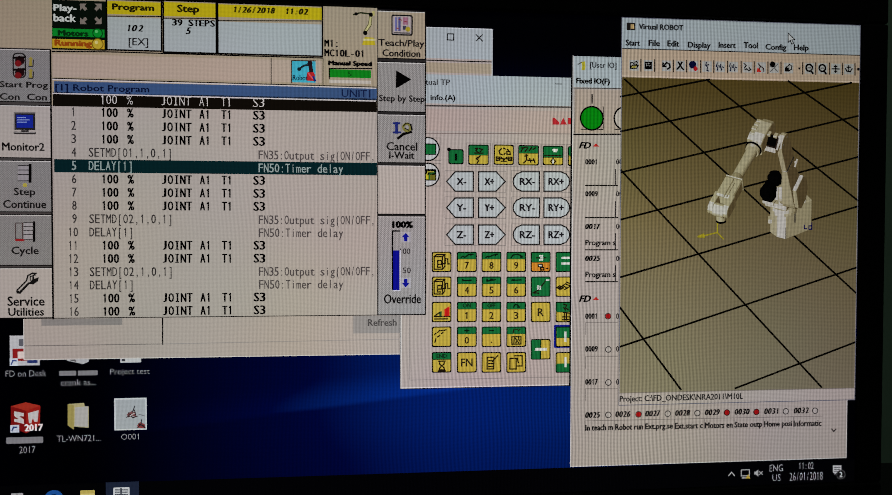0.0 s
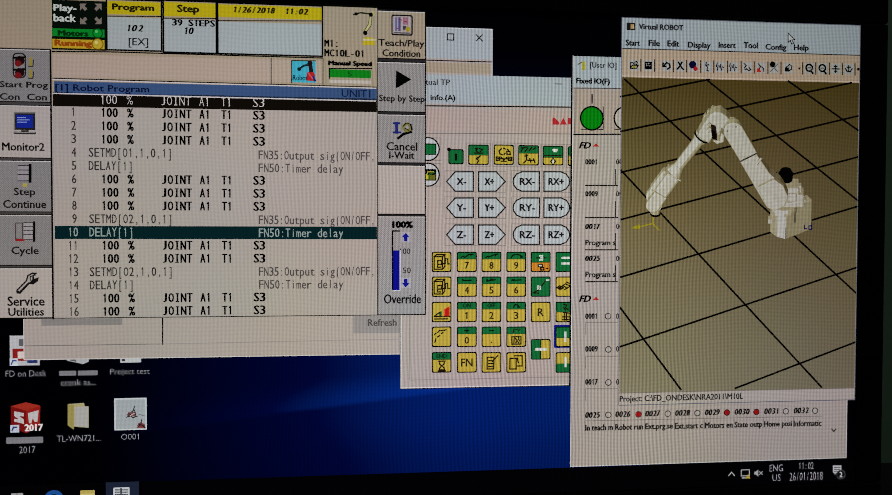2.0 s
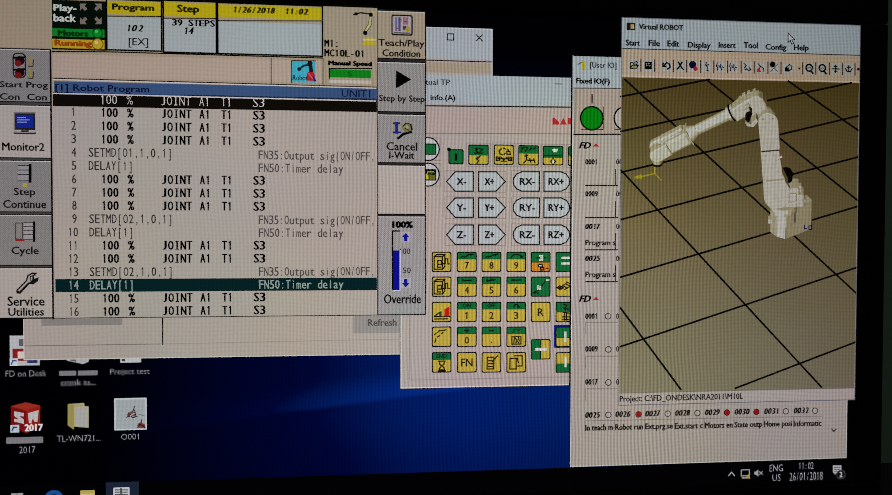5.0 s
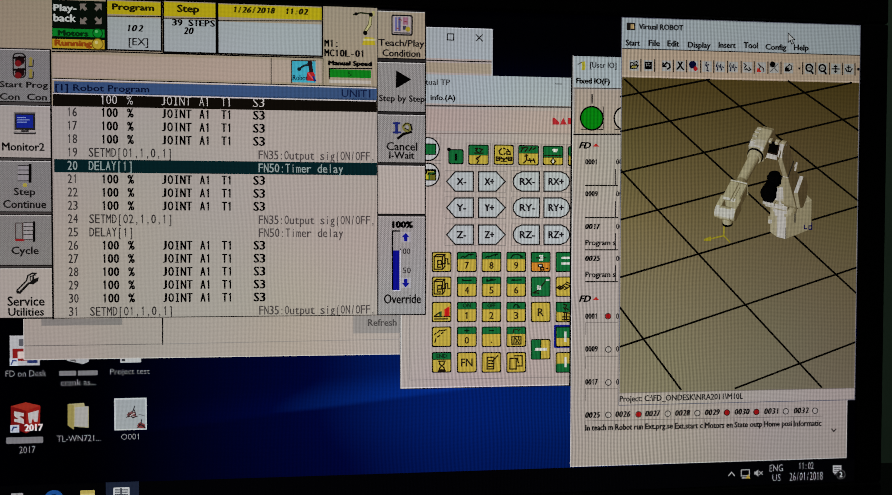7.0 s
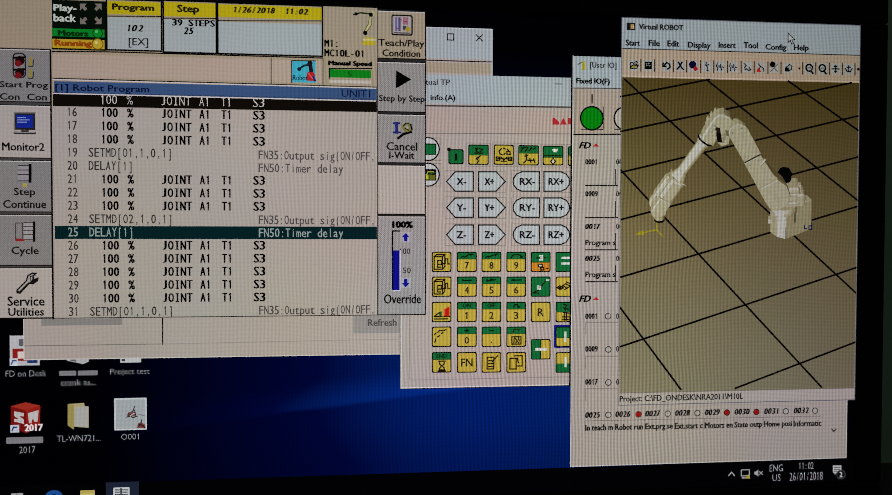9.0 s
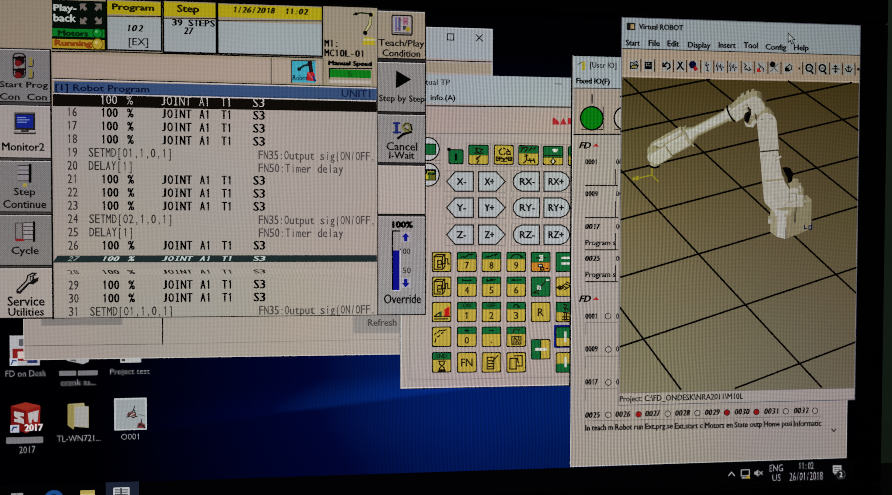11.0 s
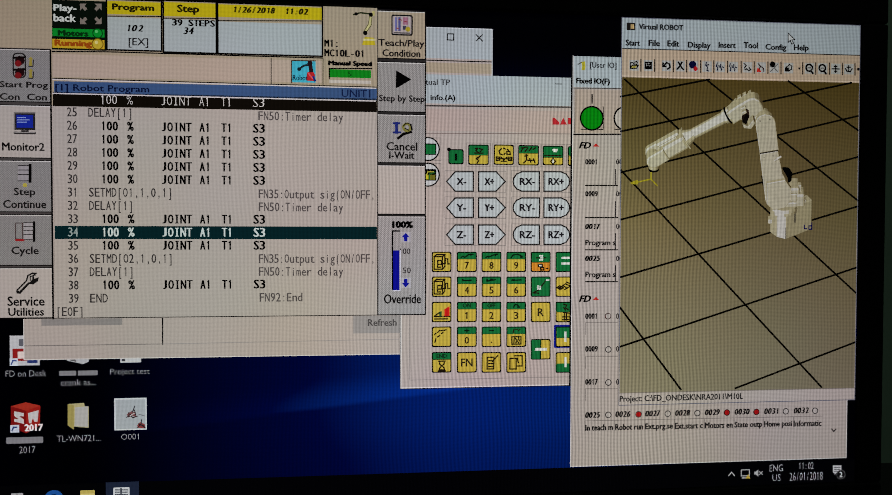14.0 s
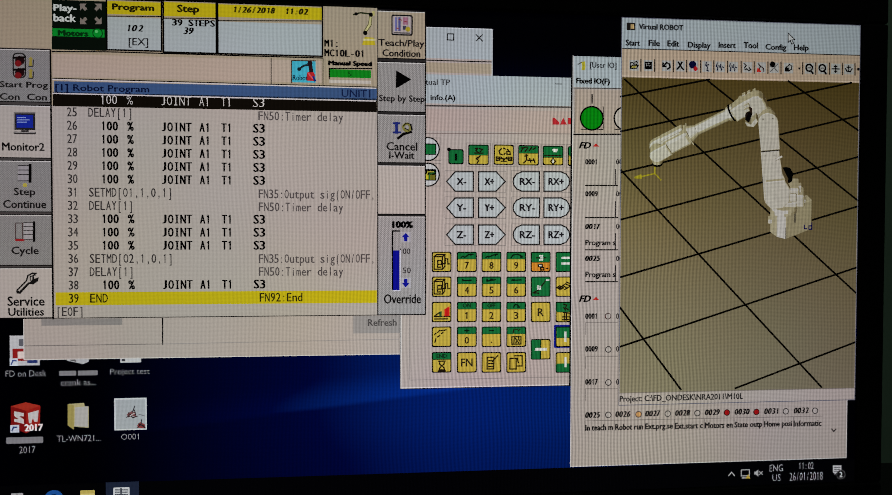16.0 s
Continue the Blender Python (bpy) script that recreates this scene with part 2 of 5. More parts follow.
# colours of the display
PAGE, BEIGE, PALE, GREY = (173, 164, 157), (166, 152, 130), (166, 175, 178), (146, 143, 141)
BODY, INK, DIM, NIGHT = (175, 163, 156), (4, 3, 3), (78, 72, 72), (5, 5, 6)
YELLOW, KEYY, GREEN, KEYG = (190, 172, 24), (186, 164, 62), (14, 134, 44), (20, 104, 52)
LINE, BLUE, RED = (14, 12, 12), (16, 24, 150), (170, 20, 24)

# ---- room ----
def box(lo, hi, bevel=0.0):
    bm = bmesh.new()
    bmesh.ops.create_cube(bm, size=1)
    for v in bm.verts:
        v.co = [lo[i] + (v.co[i] + 0.5) * (hi[i] - lo[i]) for i in range(3)]
    if bevel:
        bmesh.ops.bevel(bm, geom=list(bm.edges), offset=bevel, segments=3, profile=0.5, affect="EDGES")
    return bm


WALL = solid("green_wall_paint", (0.34, 0.52, 0.38), 0.7, 0.3, 400)
# for unseen walls, made dark so that the display mirrors no pale surface
SHADE = solid("unseen_dark_wall", (0.06, 0.055, 0.05), 0.8, 0.3, 400)
CEIL = solid("ceiling_paint", (0.3, 0.3, 0.29), 0.8)
FLOOR = solid("floor_covering", (0.16, 0.15, 0.14), 0.6)
DESK = solid("dark_desk_top", (0.012, 0.011, 0.01), 0.7, 0.2, 300)
PLASTIC = solid("black_plastic", (0.0012, 0.0012, 0.0012), 0.7, 0.3, 3000, gloss=0.12)


def setting(name, lo, hi, mat, label):
    tagged(part(name, box(lo, hi), mat, None, label), kind="structure")


setting("floor", (-2.0, -2.6, -0.1), (2.0, 0.9, 0.0), FLOOR, "dark grey floor of a dim room")
setting("ceiling", (-2.0, -2.6, 2.5), (2.0, 0.9, 2.6), CEIL, "plain white ceiling of a dim room")
setting("wall_north", (-2.0, 0.6, 0.0), (2.0, 0.7, 2.5), WALL, "dim green painted wall behind the monitor")
setting("wall_south", (-2.0, -2.5, 0.0), (2.0, -2.4, 2.5), SHADE, "unseen plain wall, made dark to keep reflections off the display")
setting("wall_west", (-2.0, -2.4, 0.0), (-1.9, 0.6, 2.5), SHADE, "unseen plain wall, made dark to keep reflections off the display")
setting("wall_east", (1.9, -2.4, 0.0), (2.0, 0.6, 2.5), SHADE, "unseen plain wall, made dark to keep reflections off the display")

desk = tagged(new("desk"), "dark desk with a plain top under the monitor", "desk")
part("desktop_board", box((-0.8, -0.62, 0.72), (0.8, 0.33, 0.75), 0.004), DESK, desk)
for sx in (-0.76, 0.70):
    for sy in (-0.58, 0.25):
        part("leg", box((sx, sy, 0.0), (sx + 0.06, sy + 0.06, 0.719), 0.003), DESK, desk)

# unseen lamp frame on the ceiling, added to go with the fill
added_lamp_box = tagged(new("added_lamp_box"), "unseen square lamp frame, added above the added fill light", "ceiling lamp")
part("lamp_frame", box((0.3, -1.2, 2.46), (0.9, -0.6, 2.499), 0.004), CEIL, added_lamp_box)

# ---- monitor ----
monitor = thing("monitor", 683, 768, "black flat monitor showing software windows in a dark room", "monitor")
BZ = 45 * U                      # width of the bezel
x0, x1, z0, z1 = LEFT, LEFT + WIDE * U, TOP - HIGH * U, TOP
part("back_cover", box((x0 - BZ, 0.008, z0 - BZ), (x1 + BZ, 0.04, z1 + BZ), 0.006), PLASTIC, monitor)
for lo, hi in (((x0 - BZ, -0.002, z1 + 0.0003), (x1 + BZ, 0.0078, z1 + BZ)), ((x0 - BZ, -0.002, z0 - BZ), (x1 + BZ, 0.0078, z0 - 0.0003)),
               ((x0 - BZ, -0.002, z0 - 0.0001), (x0 - 0.0003, 0.0078, z1 + 0.0001)), ((x1 + 0.0003, -0.002, z0 - 0.0001), (x1 + BZ, 0.0078, z1 + 0.0001))):
    part("bezel", box(lo, hi, 0.0012), PLASTIC, monitor, "black plastic bezel")
part("neck", box((-0.03, 0.03, 0.76), (0.03, 0.06, 0.95), 0.008), PLASTIC, monitor)
part("foot", box((-0.13, -0.02, 0.75), (0.13, 0.17, 0.764), 0.005), PLASTIC, monitor)

# the display's picture has one opening, through which the lines of the running list show
GAP0, GAP1 = (81.4, 150.6), (562.9, 479.7)
HOLE = (GAP0[0], GAP0[1], GAP1[0], 478.0)


def around(parent, name, colour, a, b, l, hole, label=""):
    """A flat sheet from a to b with a rectangular opening."""
    (ax, ay), (bx, by) = a, b
    hx0, hy0, hx1, hy1 = hole
    xs, ys = [ax, hx0, hx1, bx], [ay, hy0, hy1, by]
    verts, faces = [], []
    for d in (0.0, 0.7):
        verts += [spot(x, y, l - d) for y in ys for x in xs]
    for k, turn in ((0, 1), (16, -1)):
        for j in range(3):
            for i in range(3):
                if (i, j) != (1, 1):
                    q = [k + j * 4 + i, k + (j + 1) * 4 + i, k + (j + 1) * 4 + i + 1, k + j * 4 + i + 1]
                    faces.append(q[::turn])
    return part(name, (verts, faces), colour, parent, label)


around(monitor, "screen", wallpaper(), (0, 0), (WIDE, HIGH), 0, HOLE, "night blue desktop picture on the glowing screen")

# ---- desktop ----
taskbar = thing("taskbar", 683, 768, "black taskbar along the screen's lower edge", "taskbar")
plate(taskbar, "bar", (2, 2, 4), (0, 728.5), (1366, 768), 2)
for q in ((0, 0), (9, 0), (0, 9), (9, 9)):
    plate(taskbar, "start_symbol", (170, 170, 174), (16 + q[0], 740 + q[1]), (24 + q[0], 748 + q[1]), 4)
ring(taskbar, "browser_symbol", (30, 84, 160), (77.1, 751.4), 11, 6, 4)
plate(taskbar, "folder_symbol", (196, 176, 92), (114.9, 739.0), (136.1, 760.6), 4, 1.5)
plate(taskbar, "folder_front", (214, 198, 130), (114.9, 744.2), (136.1, 760.6), 5, 1.5)
plate(taskbar, "active_tile", (30, 38, 58), (152.1, 728.1), (200.5, 768), 3)
plate(taskbar, "app_symbol", (206, 208, 212), (162.8, 736.3), (186.7, 762.5), 4, 2)
for k in range(3):
    stroke(taskbar, "app_symbol_line", (70, 74, 84), [chart(203,861+4*k), chart(224,861+4*k)], 1.6, 5)
stroke(taskbar, "app_symbol_post", (70, 74, 84), [(174.4, 738.5), (174.3, 755.0)], 2.4, 5)
stroke(taskbar, "chevron", (190, 190, 192), [(1143.1, 750.7), (1147.9, 745.1), (1153.0, 751.0)], 1.6, 4)
border(taskbar, (180, 180, 182), (1164.8, 741.9), (1178.8, 751.9), 1.6, 4, "network_symbol")
stroke(taskbar, "network_stand", (180, 180, 182), [(1166.9, 755.3), (1174.9, 755.5)], 1.8, 4)
shape(taskbar, "warning_mark", (200, 168, 60), [(1172.9, 756.4), (1176.8, 748.9), (1180.9, 756.7)], 5)
shape(taskbar, "speaker_symbol", (180, 180, 182), [(1187.7, 745.5), (1190.7, 745.6), (1194.6, 741.9), (1194.8, 754.3), (1190.8, 750.3), (1187.8, 750.3)], 4)
stroke(taskbar, "mute_mark", (180, 180, 182), [(1196.7, 745.8), (1201.8, 750.7)], 1.4, 4)
stroke(taskbar, "mute_mark", (180, 180, 182), [(1201.7, 745.9), (1196.8, 750.5)], 1.4, 4)
lettering(taskbar, "ENG", (186, 186, 190), (1214.6, 734.9), (1237.8, 746.2), 4, -0.01)
lettering(taskbar, "US", (186, 186, 190), (1219.8, 751.3), (1234.0, 762.3), 4, -0.01)
lettering(taskbar, "11:02", (186, 186, 190), (1265.9, 732.7), (1292.4, 744.1), 4, -0.01, mono=True)
lettering(taskbar, "26/01/2018", (186, 186, 190), (1249.9, 749.4), (1308.9, 763.0), 4, -0.01, mono=True)
shape(taskbar, "notice_symbol", (196, 196, 198), [(1326.9, 739.4), (1342.3, 739.9), (1342.5, 752.5), (1333.2, 752.2), (1330.2, 755.9), (1330.2, 752.1), (1327.1, 752.0)], 4)
for k in range(3):
    stroke(taskbar, "notice_line", (40, 40, 44), [chart(1466,821.5+3.4*k), chart(1477,821.5+3.4*k)], 1.0, 5)
disc(taskbar, "notice_count", (8, 8, 10), (1341.5, 755.3), 7.5, 6)
ring(taskbar, "notice_ring", (110, 110, 112), (1341.5, 755.3), 7.5, 0.8, 7)
lettering(taskbar, "2", (200, 200, 202), (1338.9, 750.9), (1344.1, 759.8), 7, 0.01)


def desktop_icon(x, y, label):
    return thing("desktop_icon", x, y, label, "desktop icon", "icons on the desktop")


WHITE = (176, 176, 180)
icon = desktop_icon(38.5, 564.7, "program shortcut icon with white and red squares, half covered")
plate(icon, "picture", (190, 190, 194), (16.6, 503.0), (58.9, 548.0), 2)
plate(icon, "red_square", (146, 30, 30), (20.4, 522.6), (49.2, 541.0), 3)
plate(icon, "pale_square", (222, 206, 200), (27.6, 527.0), (41.2, 537.5), 4)
plate(icon, "grey_square", (96, 96, 104), (29.4, 508.3), (51.1, 518.8), 3)
plate(icon, "shortcut_mark", (206, 212, 222), (16.3, 537.1), (28.2, 548.3), 5)
stroke(icon, "shortcut_arrow", (30, 60, 130), [(18.6, 545.6), (21.0, 540.5), (25.1, 540.6)], 2, 6)
plate(icon, "navy_strip", (40, 54, 110), (41.2, 540.0), (55.7, 544.5), 5)
lettering(icon, "FD on Desk", WHITE, (10.4, 555.4), (67.6, 564.6), 3, -0.013)
icon = desktop_icon(113.1, 579.9, "drawing file icon with a white picture, half covered")
shape(icon, "picture", (176, 178, 182), [(96.4, 531.5), (129.1, 532.0), (129.0, 544.1), (120.8, 547.4), (97.9, 541.8)], 2)
shape(icon, "page_fold", (96, 94, 96), [(98.8, 535.0), (107.8, 533.4), (111.0, 543.8), (102.8, 541.9)], 3)
for p, q in (((86.4, 557.1), (110.8, 564.4)), ((113.3, 557.1), (141.9, 564.5))):
    plate(icon, "caption_bar", (128, 128, 132), p, q, 3, 1.0)
lettering(icon, "crank as...", WHITE, (88.7, 570.2), (139.3, 579.4), 3, -0.013)
icon = desktop_icon(188.2, 565.8, "white page icon, half covered by a window")
plate(icon, "picture", (196, 196, 198), (174.5, 513.7), (205.0, 546.2), 2)
plate(icon, "dark_mark", (60, 60, 66), (176.8, 540.5), (181.7, 544.1), 3)
lettering(icon, "Project test", WHITE, (160.2, 555.2), (217.3, 566.4), 3, -0.013)
icon = desktop_icon(37.3, 680.3, "red cube program icon with white marks and a shortcut arrow")
shape(icon, "cube_top", (164, 48, 34), [(17.1, 608.7), (38.1, 603.2), (59.1, 608.8), (38.8, 616.1)], 2)
shape(icon, "cube_side", (122, 18, 18), [(17.1, 608.7), (38.8, 616.1), (38.4, 650.3), (16.7, 639.5)], 2)
shape(icon, "cube_front", (152, 30, 24), [(38.8, 616.1), (59.1, 608.8), (57.9, 638.8), (38.4, 650.3)], 2)
shape(icon, "white_mark", (196, 192, 190), [(21.8, 616.5), (35.5, 619.4), (35.4, 624.6), (28.2, 623.5), (35.4, 628.8), (35.3, 635.7), (21.6, 631.9), (21.7, 627.6), (28.1, 628.6), (21.7, 623.4)], 3)
shape(icon, "white_mark", (196, 192, 190), [(41.1, 619.6), (56.6, 615.6), (54.8, 632.8), (50.7, 633.5), (48.3, 627.4), (45.8, 635.1), (42.6, 635.0)], 3)
lettering(icon, "2017", (226, 222, 220), (36.9, 636.6), (61.9, 646.7), 4, 0.035)
plate(icon, "shortcut_mark", (196, 204, 216), (16.0, 636.9), (28.7, 648.4), 4)
stroke(icon, "shortcut_arrow", (30, 50, 110), [(18.3, 645.5), (20.8, 640.4), (24.8, 640.5)], 2, 5)
plate(icon, "caption_bar", (128, 128, 132), (10.1, 655.6), (62.5, 665.2), 3, 1.0)
lettering(icon, "2017", WHITE, (28.5, 669.8), (51.0, 679.9), 3, -0.013)
icon = desktop_icon(113.1, 666.2, "pale yellow folder icon standing open")
shape(icon, "folder_back", (178, 171, 126), [(98.1, 607.2), (121.9, 606.0), (122.6, 611.2), (128.4, 611.3), (128.1, 644.1), (106.8, 641.8), (97.8, 639.9)], 2)
shape(icon, "papers", (176, 176, 172), [(108.7, 612.6), (127.6, 611.3), (127.3, 643.2), (107.6, 641.0)], 3)
shape(icon, "folder_front", (160, 150, 86), [(98.1, 607.2), (107.1, 609.1), (106.8, 646.2), (97.8, 639.9)], 4)
lettering(icon, "TL-WN721...", WHITE, (82.2, 654.8), (145.2, 664.4), 3, -0.013)
icon = desktop_icon(187.5, 664.8, "light grey picture icon with small red crank drawings")
plate(icon, "picture", (168, 174, 178), (165.2, 600.0), (212.6, 649.0), 2)
border(icon, (206, 210, 212), (166.4, 601.4), (211.8, 648.1), 2, 3)
shape(icon, "red_drawing", (120, 74, 76), [(183.6, 624.7), (191.1, 619.7), (196.1, 623.3), (197.7, 629.4), (191.9, 627.5), (185.2, 630.0)], 3)
stroke(icon, "drawing_line", (60, 60, 66), [(191.9, 621.5), (195.3, 612.9)], 1.6, 4)
stroke(icon, "drawing_line", (110, 110, 116), [(201.1, 625.2), (209.4, 628.0)], 1.0, 4)
shape(icon, "red_drawing", (140, 60, 60), [(198.4, 642.5), (202.7, 637.4), (209.3, 640.2), (210.9, 647.2), (200.1, 646.0)], 4)
stroke(icon, "drawing_line", (60, 60, 66), [(204.3, 641.8), (205.2, 634.0)], 1.6, 5)
for run in ([(183.6, 629.4), (189.0, 625.6), (192.0, 630.4), (198.6, 628.2)], [(186.4, 622.6), (187.4, 628.0)], [(195.0, 619.0), (196.6, 626.0)], [(199.0, 645.6), (203.6, 641.0), (210.4, 646.4)], [(200.6, 640.0), (209.0, 643.4)]):
    stroke(icon, "drawing_line", (44, 30, 32), run, 1.5, 5)
stroke(icon, "drawing_line", (196, 190, 188), [(188.6, 627.2), (194.0, 623.8)], 1.4, 6)
lettering(icon, "O001", WHITE, (175.1, 654.8), (200.8, 663.6), 3, -0.013)


def window(name_label, a, b, l):
    return thing("software_window", (a[0] + b[0]) / 2, b[1], name_label, "software window", "windows on the screen", l)


# ---- rear window ----
rear = window("pale software window mostly covered by other windows", (40.8, 45.9), (745.6, 547.1), 6)
RX0, RY0, RX1, RY1 = 36.2, 26.7, 743.6, 540.0
around(rear, "window_body", BODY, (RX0, RY0), (RX1, RY1), 7, HOLE)
plate(rear, "title_bar", PALE, (RX0, RY0), (743.8, 75.0), 8)
stroke(rear, "divider", LINE, [(630.3, 78.4), (742.9, 78.6)], 1.6, 9)
plate(rear, "tool_strip", BEIGE, (594.7, 81.6), (743.9, 97.3), 8)
border(rear, INK, (671.8, 36.5), (681.7, 46.0), 1.6, 10, "maximise_symbol")
stroke(rear, "close_symbol", INK, [(717.3, 36.5), (727.3, 46.0)], 1.5, 10)
stroke(rear, "close_symbol", INK, [(727.3, 36.2), (717.4, 46.2)], 1.5, 10)
plate(rear, "grey_bar", (138, 132, 130), (62.0, 478.6), (178.0, 488.7), 9)
stroke(rear, "panel_edge", LINE, [(237.0, 479.4), (236.9, 518.9)], 1.8, 9)
stroke(rear, "panel_edge", (110, 104, 102), [(36.6, 518.6), (236.9, 518.5)], 1.0, 9)
stroke(rear, "panel_edge", (150, 142, 140), [(236.9, 518.5), (597.7, 516.0)], 1.0, 9)
plate(rear, "refresh_button", (148, 142, 140), (524.8, 478.6), (605.7, 506.2), 9)
lettering(rear, "Refresh", (74, 70, 70), (547.8, 484.0), (592.3, 494.8), 10, 0.006)

stroke(rear, "window_edge", (206, 200, 196), [(RX0 + 0.6, RY1 - 70), (RX0 + 0.6, RY1 - 0.6), (RX1, RY1 - 0.6)], 1.3, 10)
stroke(rear, "window_edge", (200, 204, 208), [(RX0, RY0 + 0.6), (RX1 - 0.7, RY0 + 0.6), (RX1 - 0.7, RY0 + 90)], 1.4, 10)

# ---- key panel window ----
keys = window("software window with rows of yellow and green robot keys", (598.3, 100.9), (881.8, 597.3), 14)
KB = 594.3
plate(keys, "window_body", BODY, (598.3, 100.9), (880.7, KB), 15)
plate(keys, "title_bar", PALE, (598.3, 100.4), (878.8, 145.7), 16)
lettering(keys, "Virtual TP", (34, 34, 37), (620.5, 107.9), (676.0, 116.8), 17)
lettering(keys, "info.(A)", INK, (645.5, 132.1), (684.2, 142.9), 17, 0.012)
stroke(keys, "minimise_symbol", INK, [(845.1, 110.7), (855.3, 110.7)], 1.2, 17)
stroke(keys, "divider", LINE, [(598.3, 150.0), (878.8, 147.1)], 2.0, 17)
plate(keys, "brand_strip", (178, 160, 152), (598.3, 153.9), (879.1, 188.4), 16)
for p in ([(840.8, 175.4), (840.8, 164.6), (844.0, 164.5), (851.9, 171.6), (852.0, 175.3), (848.3, 175.3)], [(852.9, 175.2), (858.4, 164.3), (864.1, 175.0)], [(873.3, 164.4), (865.9, 164.6), (865.9, 174.6), (873.4, 174.4)]):
    shape(keys, "red_mark", (176, 40, 46), p, 18)
stroke(keys, "divider", (120, 104, 100), [(598.3, 192.9), (879.1, 189.8)], 1.2, 17)
stroke(keys, "frame_line", (140, 132, 128), [(612.1, 198.0), (612.5, 581.0), (881.7, 580.7)], 1.0, 16)


stroke(keys, "window_edge", (212, 206, 202), [(599.4, 200), (599.4, KB - 1), (880.7, KB - 1)], 1.6, 18)
stroke(keys, "window_edge", (30, 30, 40), [(598.5 - 0.4, 200), (598.5 - 0.4, KB + 0.5), (880.7, KB + 0.5)], 1.2, 17)


def key(a, b, top=None, bottom=KEYY, r=2.5, label=""):
    """A square key, with or without a second colour in its upper third. Returns it."""
    k = plate(keys, "key", INK, a, b, 17, r, label)
    (ax, ay), (bx, by) = a, b
    plate(k, "key_face", bottom, (ax + 1.7, ay + 1.7), (bx - 1.7, by - 1.7), 18, r)
    return k


def cap(k, a, b, share, colour, low=0.0):
    (ax, ay), (bx, by) = a, b
    h = by - ay
    plate(k, "key_cap", colour, (ax + 1.7, ay + 1.7 + low * h), (bx - 1.7, ay + min(share, 0.95) * h), 19, 1.2)
    if low == 0 and share < 0.9:
        stroke(k, "key_line", (40, 46, 20), [(ax + 1.7, ay + share * h), (bx - 1.7, ay + share * h)], 0.9, 20)


def sketch(k, a, b, runs, colour=(28, 20, 10), width=2.4):
    """Small strokes on a key, in shares of its width and height."""
    (ax, ay), (bx, by) = a, b
    for run in runs:
        stroke(k, "key_symbol", colour, [(ax + u * (bx - ax), ay + v * (by - ay)) for u, v in run], width, 20)


def digit(k, a, b, text, v0=0.46, v1=0.82, half=0.1, colour=(48, 36, 16)):
    (ax, ay), (bx, by) = a, b
    w, h, c = bx - ax, by - ay, (ax + bx) / 2
    lettering(k, text, colour, (c - half * w, ay + v0 * h), (c + half * w, ay + v1 * h), 20, 0.01, name="key_letter")


# upper row of keys
for cx, cy, inner in ((752, 262, KEYG), (752, 307, (104, 102, 30))):
    border(keys, (130, 122, 118), chart(cx-16,cy-20), chart(cx+23,cy+20), 1.0, 16, "key_box")
    disc(keys, "round_key", (188, 190, 190), chart(cx,cy), 18, 17, n=28)
    ring(keys, "key_rim", INK, chart(cx,cy), 18, 2.0, 18)
    plate(keys, "key_symbol", INK, chart(cx-16,cy-10), chart(cx+14.5,cy+10.5), 19, 1.5)
    plate(keys, "key_symbol", inner, chart(cx-14,cy-8 if cy < 300 else cy), chart(cx+13,cy+9), 20, 1.0)
    if cy > 300:
        stroke(keys, "key_symbol", (176, 172, 60), [chart(cx-4,cy+5), chart(cx,cy-5), chart(cx+10,cy-5)], 1.6, 21)
        stroke(keys, "key_symbol", (30, 90, 40), [chart(cx+3,cy+8), chart(cx+3,cy-1), chart(cx+12,cy-4)], 1.6, 22)
        plate(keys, "key_symbol", (186, 180, 40), chart(cx-3,cy+1), chart(cx+1,cy+8), 21)
k = key((673.6, 216.7), (698.0, 240.6), r=3, bottom=KEYG)
digit(k, (673.6, 216.7), (698.0, 240.6), "I", 0.3, 0.75, 0.05, INK)
disc(keys, "key_lock", INK, (674.5, 217.2), 3, 21, n=10)
